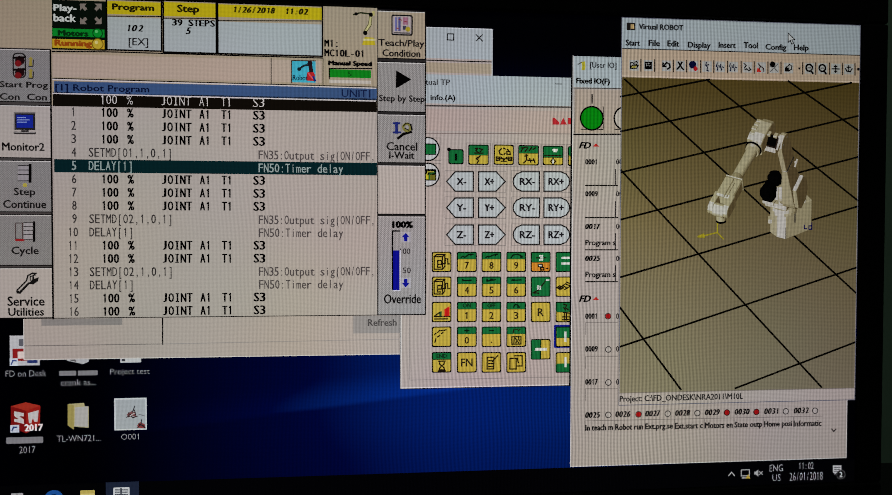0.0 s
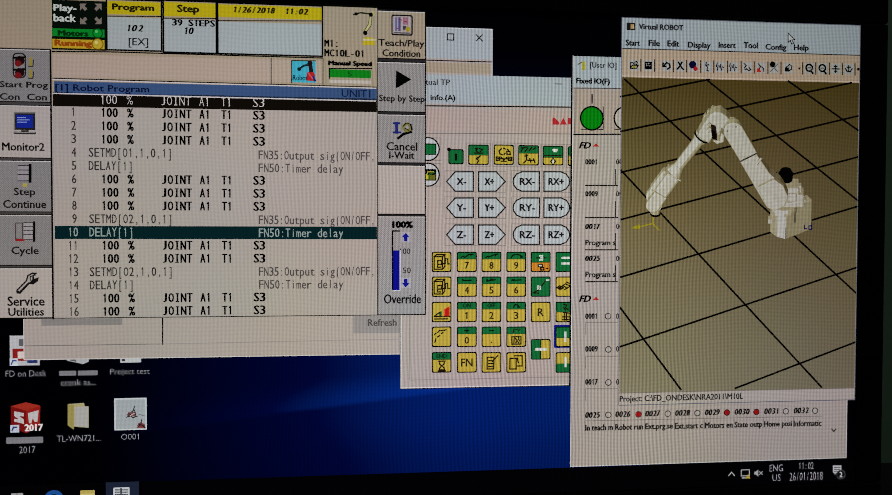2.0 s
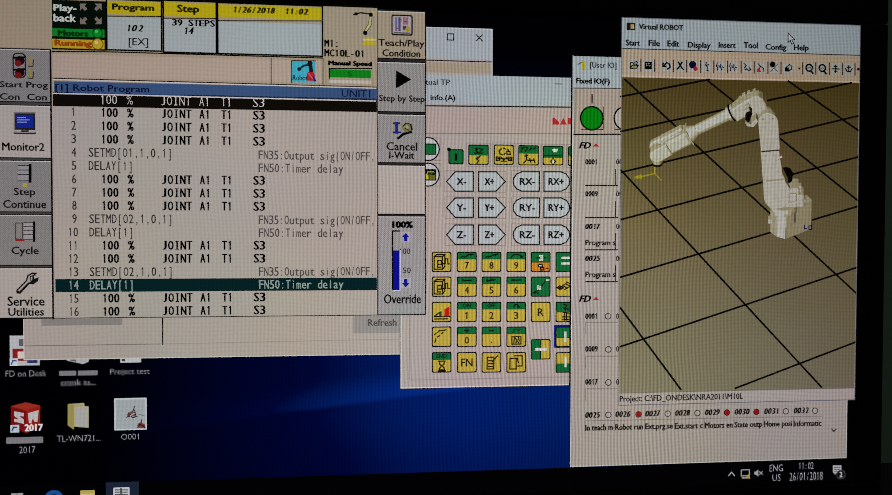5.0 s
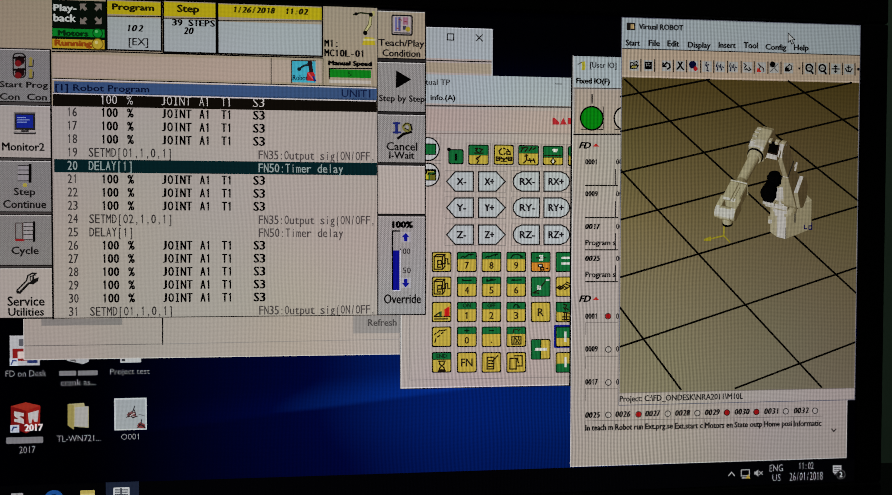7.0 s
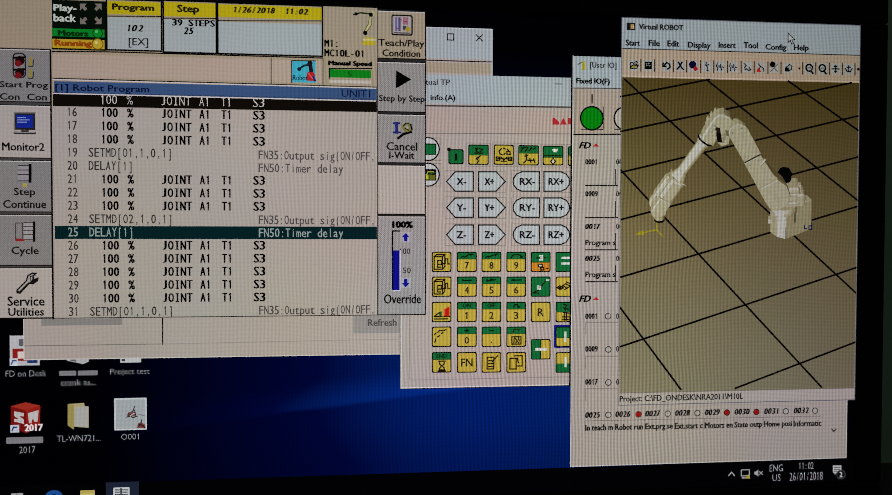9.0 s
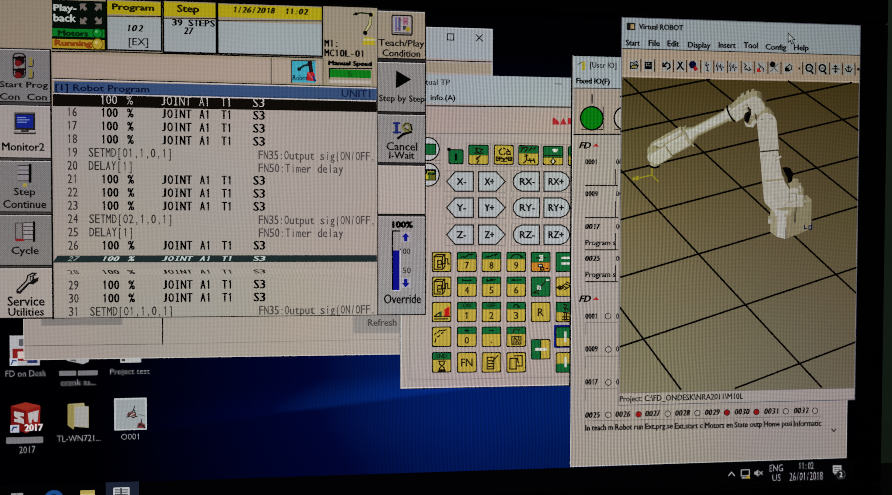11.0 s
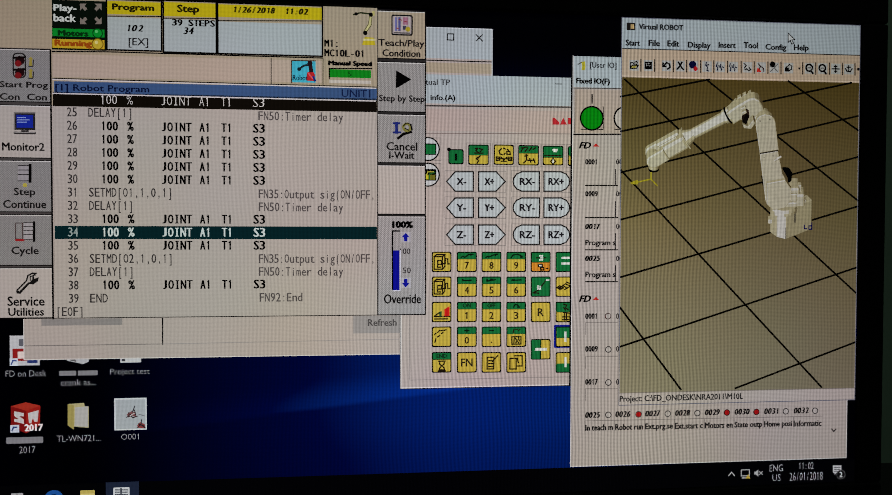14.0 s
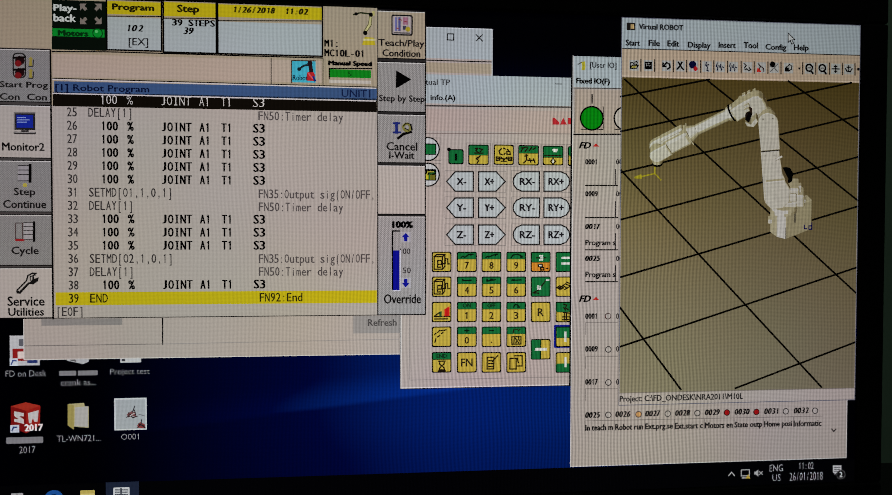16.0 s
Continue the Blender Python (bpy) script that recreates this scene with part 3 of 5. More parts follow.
for a, b, up, runs in (
        ((705.2, 209.1), (738.0, 241.0), 0.52, [[(0.58, 0.56), (0.4, 0.7), (0.5, 0.78), (0.44, 0.92)], [(0.44, 0.62), (0.5, 0.66)], [(0.34, 0.2), (0.46, 0.18), (0.38, 0.3), (0.5, 0.4)], [(0.56, 0.2), (0.68, 0.24), (0.6, 0.34)], [(0.32, 0.42), (0.7, 0.42)]]),
        ((746.1, 208.5), (778.3, 240.6), 0, [[(0.12, 0.62), (0.28, 0.62), (0.28, 0.78), (0.12, 0.78), (0.12, 0.62)], [(0.74, 0.62), (0.9, 0.62), (0.9, 0.78), (0.74, 0.78), (0.74, 0.62)], [(0.14, 0.7), (0.9, 0.7)], [(0.36, 0.62), (0.5, 0.76), (0.66, 0.62)], [(0.38, 0.82), (0.62, 0.82)], [(0.38, 0.2), (0.26, 0.32), (0.3, 0.46), (0.42, 0.5)], [(0.52, 0.48), (0.56, 0.42)], [(0.64, 0.34), (0.8, 0.34), (0.82, 0.48), (0.66, 0.48), (0.64, 0.34)], [(0.5, 0.18), (0.58, 0.22)], [(0.68, 0.24), (0.74, 0.28)]]),
        ((785.5, 208.9), (818.9, 241.0), 0.4, [[(0.38, 0.46), (0.4, 0.74), (0.78, 0.76)], [(0.4, 0.74), (0.26, 0.88)], [(0.32, 0.54), (0.44, 0.5)], [(0.56, 0.66), (0.6, 0.84)], [(0.74, 0.68), (0.8, 0.84)], [(0.14, 0.3), (0.26, 0.12)], [(0.34, 0.3), (0.46, 0.14)], [(0.54, 0.26), (0.64, 0.12)], [(0.72, 0.2), (0.84, 0.12)], [(0.14, 0.14), (0.4, 0.1)]]),
        ((825.2, 209.2), (858.9, 240.5), 0.6, [[(0.1, 0.5), (0.2, 0.5)], [(0.27, 0.5), (0.37, 0.5)], [(0.44, 0.5), (0.54, 0.5)], [(0.61, 0.5), (0.71, 0.5)], [(0.78, 0.5), (0.88, 0.5)], [(0.5, 0.66), (0.38, 0.8), (0.5, 0.94), (0.62, 0.8), (0.5, 0.66)]]),
        ((866.2, 209.5), (896.3, 241.0), 0.5, [])):
    k = key(a, b)
    if up:
        cap(k, a, b, up, KEYG)
    border(keys, (136, 126, 122), (a[0] - 2.4, a[1] - 2.4), (b[0] + 2.4, b[1] + 2.4), 0.9, 16, "key_box")
    sketch(k, a, b, runs, width=2.1)
sketch(k, (825.2, 209.2), (858.9, 240.5), [[(0.5, 0.2), (0.68, 0.2)], [(0.56, 0.28), (0.64, 0.28)], [(0.5, 0.74), (0.5, 0.86)]], (214, 216, 210), 2.8)

# axis keys
KEYW = (174, 180, 182)
for j, (axis, y) in enumerate((("X", 319), ("Y", 365), ("Z", 412.5))):
    for a, b in ((chart(782,y-19), chart(889,y+19)), (chart(899,y-19), chart(1006,y+19))):
        border(keys, (136, 128, 124), a, b, 1.0, 16, "key_box")
    for pts, tx, text in (
            ([chart(785,y), chart(800,y-17), chart(832,y-17), chart(832,y+17), chart(800,y+17)], 811, axis + "-"),
            ([chart(888,y), chart(872,y-17), chart(841,y-17), chart(841,y+17), chart(872,y+17)], 860, axis + "+")):
        k = shape(keys, "axis_key", KEYW, pts, 17)
        stroke(k, "key_rim", (24, 22, 22), pts, 2.0, 18, closed=True)
        lettering(k, text, (26, 24, 28), chart(tx-8,y-6), chart(tx+8,y+6), 19, 0.028, name="key_letter")
    for x0, x1, side, tx, text in ((902, 948, 0, 927, "R" + axis + "-"), (956, 1001, 1, 977.5, "R" + axis + "+")):
        pts = []
        if side == 0:
            pts = [chart(948,y-17), chart(948,y+17)] + [chart(917,y+17), chart(908,y+13), chart(903,y+6), chart(902,y), chart(903,y-6), chart(908,y-13), chart(917,y-17)]
        else:
            pts = [chart(956,y+17), chart(956,y-17)] + [chart(986,y-17), chart(995,y-13), chart(1000,y-6), chart(1001,y), chart(1000,y+6), chart(995,y+13), chart(986,y+17)]
        k = shape(keys, "axis_key", KEYW, pts, 17)
        stroke(k, "key_rim", (24, 22, 22), pts, 2.0, 18, closed=True)
        lettering(k, text, (26, 24, 28), chart(tx-13,y-6), chart(tx+13,y+6), 19, 0.028, name="key_letter")

# number pad
XS = [(759, 793.5), (803, 838), (846.5, 881), (890, 924.5), (933, 967.5), (976.5, 1011)]
YS = [(442.5, 478), (486, 521.5), (530.5, 566), (574, 609.5), (619, 654.5)]


def cell(i, j):
    (a, b), (c, d) = XS[i], YS[j]
    return chart(a,c), chart(b,d)


for (i, j), text in {(1, 0): "7", (2, 0): "8", (3, 0): "9", (1, 1): "4", (2, 1): "5", (3, 1): "6", (1, 2): "1", (2, 2): "2", (3, 2): "3", (1, 3): "0", (2, 3): ".", (3, 3): ""}.items():
    a, b = cell(i, j)
    k = key(a, b)
    cap(k, a, b, 0.36, KEYG)
    if text == ".":
        digit(k, a, b, text, 0.74, 0.8, 0.03)
    elif text:
        digit(k, a, b, text, 0.5, 0.84)
    mark = {"7": [[(0.22, 0.28), (0.3, 0.22), (0.4, 0.28), (0.58, 0.14), (0.8, 0.12)], [(0.68, 0.16), (0.8, 0.12)]], "8": [[(0.22, 0.28), (0.32, 0.22)], [(0.36, 0.26), (0.6, 0.16), (0.8, 0.12)], [(0.7, 0.18), (0.76, 0.12)]], "9": [[(0.24, 0.3), (0.34, 0.16), (0.56, 0.12), (0.72, 0.18), (0.8, 0.3)], [(0.72, 0.26), (0.8, 0.22)]],
            "4": [[(0.28, 0.15), (0.4, 0.2), (0.72, 0.18)], [(0.3, 0.2), (0.7, 0.2)]], "5": [[(0.26, 0.14), (0.36, 0.22), (0.26, 0.22)], [(0.42, 0.2), (0.7, 0.16)], [(0.44, 0.13), (0.56, 0.13)]], "6": [[(0.28, 0.19), (0.74, 0.17)], [(0.3, 0.15), (0.42, 0.17)]], "3": [[(0.36, 0.26), (0.44, 0.14), (0.56, 0.14)], [(0.54, 0.14), (0.66, 0.26), (0.58, 0.26)]],
            "0": [[(0.4, 0.2), (0.6, 0.2)], [(0.5, 0.12), (0.5, 0.28)]], ".": [[(0.4, 0.2), (0.6, 0.2)]], "": [[(0.38, 0.14), (0.34, 0.28)], [(0.46, 0.14), (0.56, 0.14)], [(0.62, 0.2), (0.68, 0.14)],
            [(0.28, 0.5), (0.74, 0.5), (0.74, 0.86), (0.28, 0.86), (0.28, 0.5)], [(0.4, 0.52), (0.38, 0.84)], [(0.46, 0.58), (0.62, 0.8)], [(0.6, 0.54), (0.66, 0.7)], [(0.48, 0.8), (0.56, 0.66)]]}.get(text, [])
    sketch(k, a, b, mark, (8, 24, 12) if text else (34, 32, 14), 2.0)
    if text in ("1", "2"):
        digit(k, a, b, "ON" if text == "1" else "OFF", 0.08, 0.28, 0.2, (16, 44, 24))
PAGES = [[(0.12, 0.24), (0.24, 0.14), (0.66, 0.14), (0.66, 0.72), (0.54, 0.86), (0.12, 0.86), (0.12, 0.24)], [(0.12, 0.24), (0.54, 0.24), (0.54, 0.86)], [(0.54, 0.24), (0.66, 0.14)], [(0.3, 0.44), (0.5, 0.44), (0.5, 0.62), (0.3, 0.62), (0.3, 0.44)], [(0.3, 0.62), (0.3, 0.76), (0.44, 0.76)],
         [(0.56, 0.6), (0.68, 0.58), (0.7, 0.34), (0.8, 0.34), (0.82, 0.6), (0.9, 0.6)]]
for (i, j), up, runs in (
        ((0, 0), 0, PAGES), ((0, 1), 0, PAGES),
        ((0, 2), 0, [[(0.15, 0.84), (0.24, 0.84)], [(0.3, 0.84), (0.4, 0.84)], [(0.46, 0.84), (0.58, 0.84)], [(0.64, 0.84), (0.8, 0.84)], [(0.14, 0.7), (0.4, 0.52)], [(0.14, 0.72), (0.9, 0.72)]]),
        ((0, 3), 0, [[(0.16, 0.76), (0.2, 0.6)], [(0.3, 0.5), (0.4, 0.44)], [(0.14, 0.38), (0.2, 0.34)], [(0.3, 0.28), (0.38, 0.2)], [(0.46, 0.2), (0.56, 0.18)], [(0.62, 0.2), (0.72, 0.16)], [(0.5, 0.34), (0.56, 0.3)]]),
        ((0, 4), 0.36, [[(0.34, 0.44), (0.68, 0.44)], [(0.38, 0.46), (0.4, 0.58), (0.5, 0.67), (0.4, 0.78), (0.36, 0.9)], [(0.64, 0.46), (0.62, 0.58), (0.52, 0.67), (0.62, 0.78), (0.66, 0.9)], [(0.34, 0.92), (0.68, 0.92)], [(0.44, 0.86), (0.58, 0.86)]]),
        ((2, 4), 0, [[(0.28, 0.25), (0.62, 0.25), (0.62, 0.82), (0.28, 0.82), (0.28, 0.25)], [(0.36, 0.42), (0.55, 0.42)], [(0.36, 0.56), (0.55, 0.56)], [(0.36, 0.7), (0.55, 0.7)], [(0.55, 0.45), (0.82, 0.18)]]),
        ((3, 4), 0, [[(0.18, 0.3), (0.5, 0.3), (0.5, 0.82), (0.18, 0.82), (0.18, 0.3)], [(0.4, 0.18), (0.8, 0.18), (0.8, 0.68), (0.55, 0.68)], [(0.55, 0.3), (0.6, 0.5)]]),
        ((4, 0), 0.52, [[(0.3, 0.3), (0.44, 0.3)], [(0.62, 0.3), (0.76, 0.3)], [(0.38, 0.62), (0.58, 0.62), (0.58, 0.74), (0.38, 0.74), (0.38, 0.62)], [(0.5, 0.78), (0.66, 0.78), (0.66, 0.9), (0.5, 0.9), (0.5, 0.78)], [(0.78, 0.82), (0.86, 0.82)]]),
        ((4, 1), 1.0, [[(0.12, 0.8), (0.4, 0.66), (0.75, 0.2)], [(0.12, 0.8), (0.4, 0.82)]]),
        ((5, 0), 1.0, []), ((5, 1), 0, [[(0.06, 0.54), (0.22, 0.46), (0.4, 0.56), (0.24, 0.64), (0.06, 0.54)], [(0.22, 0.54), (0.5, 0.36), (0.72, 0.46)], [(0.36, 0.44), (0.6, 0.58)], [(0.46, 0.64), (0.7, 0.5)], [(0.56, 0.28), (0.7, 0.34)], [(0.16, 0.56), (0.3, 0.58)]]),
        ((5, 2), 0.5, [[(0.4, 0.12), (0.56, 0.16), (0.5, 0.3), (0.62, 0.38)], [(0.4, 0.28), (0.5, 0.4)], [(0.4, 0.52), (0.68, 0.56)], [(0.44, 0.52), (0.44, 0.9)], [(0.56, 0.56), (0.56, 0.9)], [(0.36, 0.74), (0.7, 0.74)], [(0.36, 0.88), (0.7, 0.88)]]),
        ((5, 3), 0.55, []), ((5, 4), 0, [])):
    a, b = cell(i, j)
    if (i, j) == (5, 3):
        plate(keys, "key_rim", (20, 30, 130), (845.0, 496.4), (881.3, 533.6), 16, 2)
    k = key(a, b, bottom=(196, 128, 40) if (i, j) == (4, 0) else KEYY)
    if up:
        cap(k, a, b, min(up, 0.96), KEYG)
    sketch(k, a, b, runs, width=2.0)
    if (i, j) == (0, 2):
        (ax, ay), (bx, by) = a, b
        for u0, u1, c in ((0.38, 0.5, (40, 80, 40)), (0.54, 0.6, (200, 150, 60)), (0.64, 0.9, (190, 30, 26))):
            shape(k, "key_symbol", c, [(ax + u * (bx - ax), ay + v * (by - ay)) for u, v in ((u0, 0.72), (u0, 0.72 - u0 * 0.56), (u1, 0.72 - u1 * 0.56), (u1, 0.72))], 20)
    if (i, j) == (0, 4):
        digit(k, a, b, "END", 0.1, 0.28, 0.25, (16, 44, 24))
    white = {(5, 0): [[(0.35, 0.3), (0.7, 0.3)], [(0.35, 0.58), (0.7, 0.58)]], (5, 3): [[(0.5, 0.3), (0.5, 0.7)]], (5, 4): [[(0.5, 0.3), (0.5, 0.68)]],
             (4, 0): [[(0.46, 0.2), (0.58, 0.2)], [(0.5, 0.3), (0.6, 0.3)], [(0.46, 0.4), (0.58, 0.4)], [(0.44, 0.68), (0.52, 0.68)]], (4, 1): [[(0.8, 0.18), (0.9, 0.18)], [(0.36, 0.46), (0.36, 0.62), (0.48, 0.62), (0.48, 0.5)]]}.get((i, j), [])
    sketch(k, a, b, white, (204, 208, 200), 3.6 if i == 5 else 2.4)
    if (i, j) == (5, 4):
        cap(k, a, b, 0.96, KEYG, 0.5)
for (i, j), text, half in (((1, 4), "FN", 0.28), ((4, 2), "R", 0.15)):
    a, b = cell(i, j)
    digit(key(a, b), a, b, text, 0.32, 0.7, half, (40, 34, 20))
a, b = (807.4, 518.8), (839.7, 551.9)
k = key(a, b)
plate(k, "key_cap", KEYG, (a[0] + 1.3, a[1] + 1.3), ((a[0] + b[0]) / 2, b[1] - 1.3), 19, 1)
sketch(k, a, b, [[(0.28, 0.5), (0.75, 0.5)]], (206, 208, 200), 4.4)
sketch(k, a, b, [[(0.5, 0.03), (0.5, 0.42)], [(0.5, 0.6), (0.5, 0.97)]], INK, 1.6)

# ---- signal window ----
signals = window("software window with numbered signal lamps on grey", (870.8, 66.2), (1351.4, 734.4), 24)
SX0, SX1, SY0, SY1 = 873.1, 1350.6, 65.7, 727.4
plate(signals, "window_body", (170, 160, 153), (SX0, SY0), (SX1, SY1), 25)
plate(signals, "title_bar", PALE, (SX0, SY0), (SX1, 115.2), 26)
shape(signals, "window_symbol", (176, 166, 50), [(886.8, 74.8), (893.3, 73.7), (894.3, 82.8), (892.5, 88.3), (887.8, 87.5), (888.7, 80.2)], 27)
stroke(signals, "window_symbol_arm", (60, 60, 50), [(882.1, 78.6), (887.7, 75.7)], 1.6, 28)
lettering(signals, "[User IO]", (44, 44, 48), (901.7, 74.4), (945.1, 86.5), 27, 0.005)
lettering(signals, "Fixed IO(F)", INK, (879.5, 100.4), (934.0, 111.8), 27, 0.025)
plate(signals, "lamp_strip", (172, 156, 142), (876.8, 118.6), (SX1, 188.0), 26)
stroke(signals, "divider", LINE, [(873.0, 116.8), (951.9, 115.5)], 1.3, 27)
stroke(signals, "divider", (70, 66, 64), [(877.2, 118.5), (877.2, 188.5)], 1.0, 27)
stroke(signals, "divider", LINE, [(872.6, 190.8), (952.5, 189.1)], 2.2, 27)
stroke(signals, "scale_mark", INK, [(905.4, 127.0), (905.5, 139.7)], 2.2, 27)
for cx, col in ((1040, (8, 128, 16)), (1099, (180, 170, 160))):
    k = disc(signals, "round_lamp", col, chart(cx,208), 18, 27, "green round lamp" if cx == 1040 else "", n=32)
    ring(k, "lamp_rim", INK, chart(cx,208), 18.6, 2.4, 28, n=32)
    stroke(signals, "lamp_shadow", INK, [chart(cx-19,227.5), chart(cx+20,227.5), chart(cx+20,188)], 1.4, 27)
for y in (255.5, 525):
    lettering(signals, "FD", INK, chart(1018,y-5.5), chart(1038,y+5.5), 27, 0.03, 0.3)
    shape(signals, "red_arrow", (176, 40, 36), [chart(1041.5,y+2.2), chart(1047.5,y-3.4), chart(1053,y+2.2)], 27)
for y, text in ((284.5, "0001"), (340.5, "0009"), (398, "0017"), (454, "0025"), (555.5, "0001"), (613, "0009"), (671, "0017"), (729, "0025")):
    bold = text in ("0017", "0025") and y != 671
    lettering(signals, text, INK if bold else (16, 14, 14), chart(1029,y-4.7), chart(1054 if bold else 1050,y+4.7), 27, 0.035 if bold else 0.025, 0.2 if bold else 0.0, mono=True)
for y, text in ((284.5, "0002"), (340.5, "0010"), (398, "0018"), (454, "0026"), (555.5, "0002"), (613, "0010"), (671, "0018")):
    lettering(signals, text, (40, 36, 36), chart(1083,y-4.7), chart(1104,y+4.7), 27, 0.01, mono=True)
for y in (427.5, 483.5):
    lettering(signals, "Program s", (14, 12, 12), chart(1029,y-6), chart(1081,y+6.5), 27, 0.015)
for y in (326, 382.5, 439, 495):
    stroke(signals, "cell_line", (20, 18, 16), [chart(1029,y), chart(1085,y)], 1.9, 27)
    stroke(signals, "cell_line", (50, 46, 46), [chart(1081.5,y-28), chart(1081.5,y)], 1.8, 28)
for y in (567, 626, 683):
    stroke(signals, "cell_line", (120, 112, 108), [chart(1029,y+21), chart(1029,y), chart(1085,y)], 1.0, 27)
stroke(signals, "window_edge", (200, 196, 194), [(SX0 + 0.8, SY0), (SX0 + 0.8, SY1 - 0.8), (SX1 - 0.8, SY1 - 0.8), (SX1 - 0.8, SY0)], 1.5, 29)
SIGNS = ["In teach m", "Robot run", "Ext.prg.se", "Ext.start c", "Motors en", "State outp", "Home posi", "Informatic"]
for k, text in enumerate(SIGNS):
    x = 1029 + 52.7 * k - 0.06 * k * k
    y = 728.5 - 1.05 * k
    if k:
        lettering(signals, "%04d" % (25 + k), INK, chart(x+0.5,y-4.7), chart(x+25.5,y+4.7), 27, 0.03, 0.2, mono=True)
    lettering(signals, text, (22, 20, 20), chart(x,y+18), chart(x+48,y+(29.5 if "p" in text or "g" in text else 27)), 27, 0.02)
    stroke(signals, "cell_line", (120, 112, 108), [chart(x-1,y+29), chart(x-1,y+11), chart(x+51,y+10)], 1.0, 27)
stroke(signals, "window_shade", (6, 6, 7), [(SX0 - 1.2, SY0 + 2), (SX0 - 1.2, KB)], 2.8, 25)
stroke(signals, "scroll_mark", (40, 36, 36), [(1323.4, 677.6), (1327.0, 681.5), (1330.6, 677.8)], 2.0, 27)


def signal_lamp(parent, c, front, back=(168, 160, 154), rim=LINE):
    """A small round lamp, one colour on its face and another on its back. Returns it."""
    n, r, hub, mid = 16, 4.0, None, spot(*c, 30)
    for col, d in ((front, 4), (back, -4)):
        verts = [mid + Vector((r * U * math.cos(2 * math.pi * i / n), -d * LZ, r * U * math.sin(2 * math.pi * i / n))) for i in range(n)]
        face = (verts, [tuple(range(n))[::1 if d > 0 else -1]])
        if hub:
            part("dark_face", face, col, hub)
        else:
            hub = part("signal_lamp", face, col, parent, origin=mid)
    return hub


def small_lamp(c, colour):
    k = disc(signals, "signal_lamp", colour, c, 4.6, 27)
    ring(k, "lamp_rim", (50, 20, 20) if colour[1] < 60 else (50, 46, 46), c, 4.6, 1.4, 28)


for y in (614, 672):
    small_lamp(chart(1069,y), (176, 168, 162))
for k, colour in enumerate([(176, 168, 162), None, (176, 168, 162), (176, 168, 162), (160, 20, 22), (160, 20, 22), (176, 168, 162), (176, 168, 162)]):
    if colour:
        small_lamp(chart(1069+52.3*k-0.06*k*k,729-1.05*k), colour)
OUT_LAMP, RUN_LAMP = (934.4, 483.1), (986.9, 644.3)
for c in (OUT_LAMP, RUN_LAMP):
    ring(signals, "lamp_rim", (70, 50, 48), c, 4.6, 1.4, 27)
out_lamp = signal_lamp(signals, OUT_LAMP, (160, 20, 22))
run_lamp = signal_lamp(signals, RUN_LAMP, (160, 20, 22), (196, 150, 96))

# ---- simulation window ----
sim = window("simulation window showing a white robot arm on a gridded floor", (951.0, 2.2), (1368.2, 633.3), 34)
VX0, VX1, VY0, VY1 = 953.5, 1363.5, 2.1, 628.6
plate(sim, "window_body", PAGE, (VX0, VY0), (VX1, VY1), 35)
MENU, TOOLS, FOOT = 51.6, 97.5, 608.7
plate(sim, "title_bar", (160, 170, 176), (VX0, VY0), (VX1, MENU), 36)
stroke(sim, "divider", LINE, [(VX0, MENU), (VX1, MENU)], 1.4, 37)
plate(sim, "tool_strip", (178, 158, 136), (VX0, MENU + 0.8), (VX1, TOOLS), 36)
stroke(sim, "strip_edge", (206, 186, 166), [(VX0 + 2, TOOLS - 2), (VX1, TOOLS - 2)], 1.4, 37)
plate(sim, "window_symbol", (30, 28, 26), (961.5, 10.0), (975.8, 21.9), 37, 1)
plate(sim, "window_symbol_face", (190, 160, 110), (968.1, 12.5), (973.9, 19.6), 38, 1)
lettering(sim, "Virtual ROBOT", (30, 32, 34), (982.3, 11.2), (1056.0, 19.9), 37, 0.025)
for text, x0, x1, y in (("Start", 1100, 1124, 75.5), ("File", 1140, 1159, 76), ("Edit", 1173, 1193, 77), ("Display", 1209, 1248, 79.5), ("Insert", 1263, 1292, 79.5), ("Tool", 1307, 1331, 80), ("Config", 1345, 1381, 83), ("Help", 1395, 1420, 84)):
    tall = 7 if text in ("Display", "Config", "Help") else 5.5
    lettering(sim, text, (18, 18, 20), chart(x0,y-5.5), chart(x1,y-5.5+2*tall), 37, 0.025)
view = plate(sim, "view", floor_picture(), (VX0 + 1, TOOLS), (VX1 - 1, FOOT), 36, label="olive brown simulated floor")
stroke(sim, "strip_edge", (120, 112, 104), [(VX0, FOOT), (VX1, FOOT)], 1.2, 38)
lettering(sim, "Project: C:\\FD_ONDESK\\NRA2011\\M10L", (40, 38, 38), (955.0, 613.2), (1165.4, 626.0), 38, 0.01)
border(sim, (96, 98, 112), (VX0, VY0), (VX1, VY1), 1.2, 39)
for p, q in (((953.0, 128.7), (1101.3, 97.8)), ((953.4, 184.5), (1348.3, 97.7)), ((954.0, 250.5), (1361.4, 152.3)), ((954.6, 326.7), (1362.5, 220.6)), ((955.3, 419.9), (1362.8, 303.3)), ((955.3, 532.9), (1363.5, 405.5)), ((1152.2, 604.8), (1363.5, 531.1)),
             ((1237.9, 97.4), (1361.8, 176.0)), ((1097.4, 98.9), (1362.7, 292.8)), ((959.4, 101.2), (1363.2, 448.6)), ((953.9, 246.8), (1303.5, 606.0)), ((954.8, 469.8), (1058.0, 604.7))):
    stroke(sim, "floor_line", (5, 4, 2), [p, q], 3.1, 38)
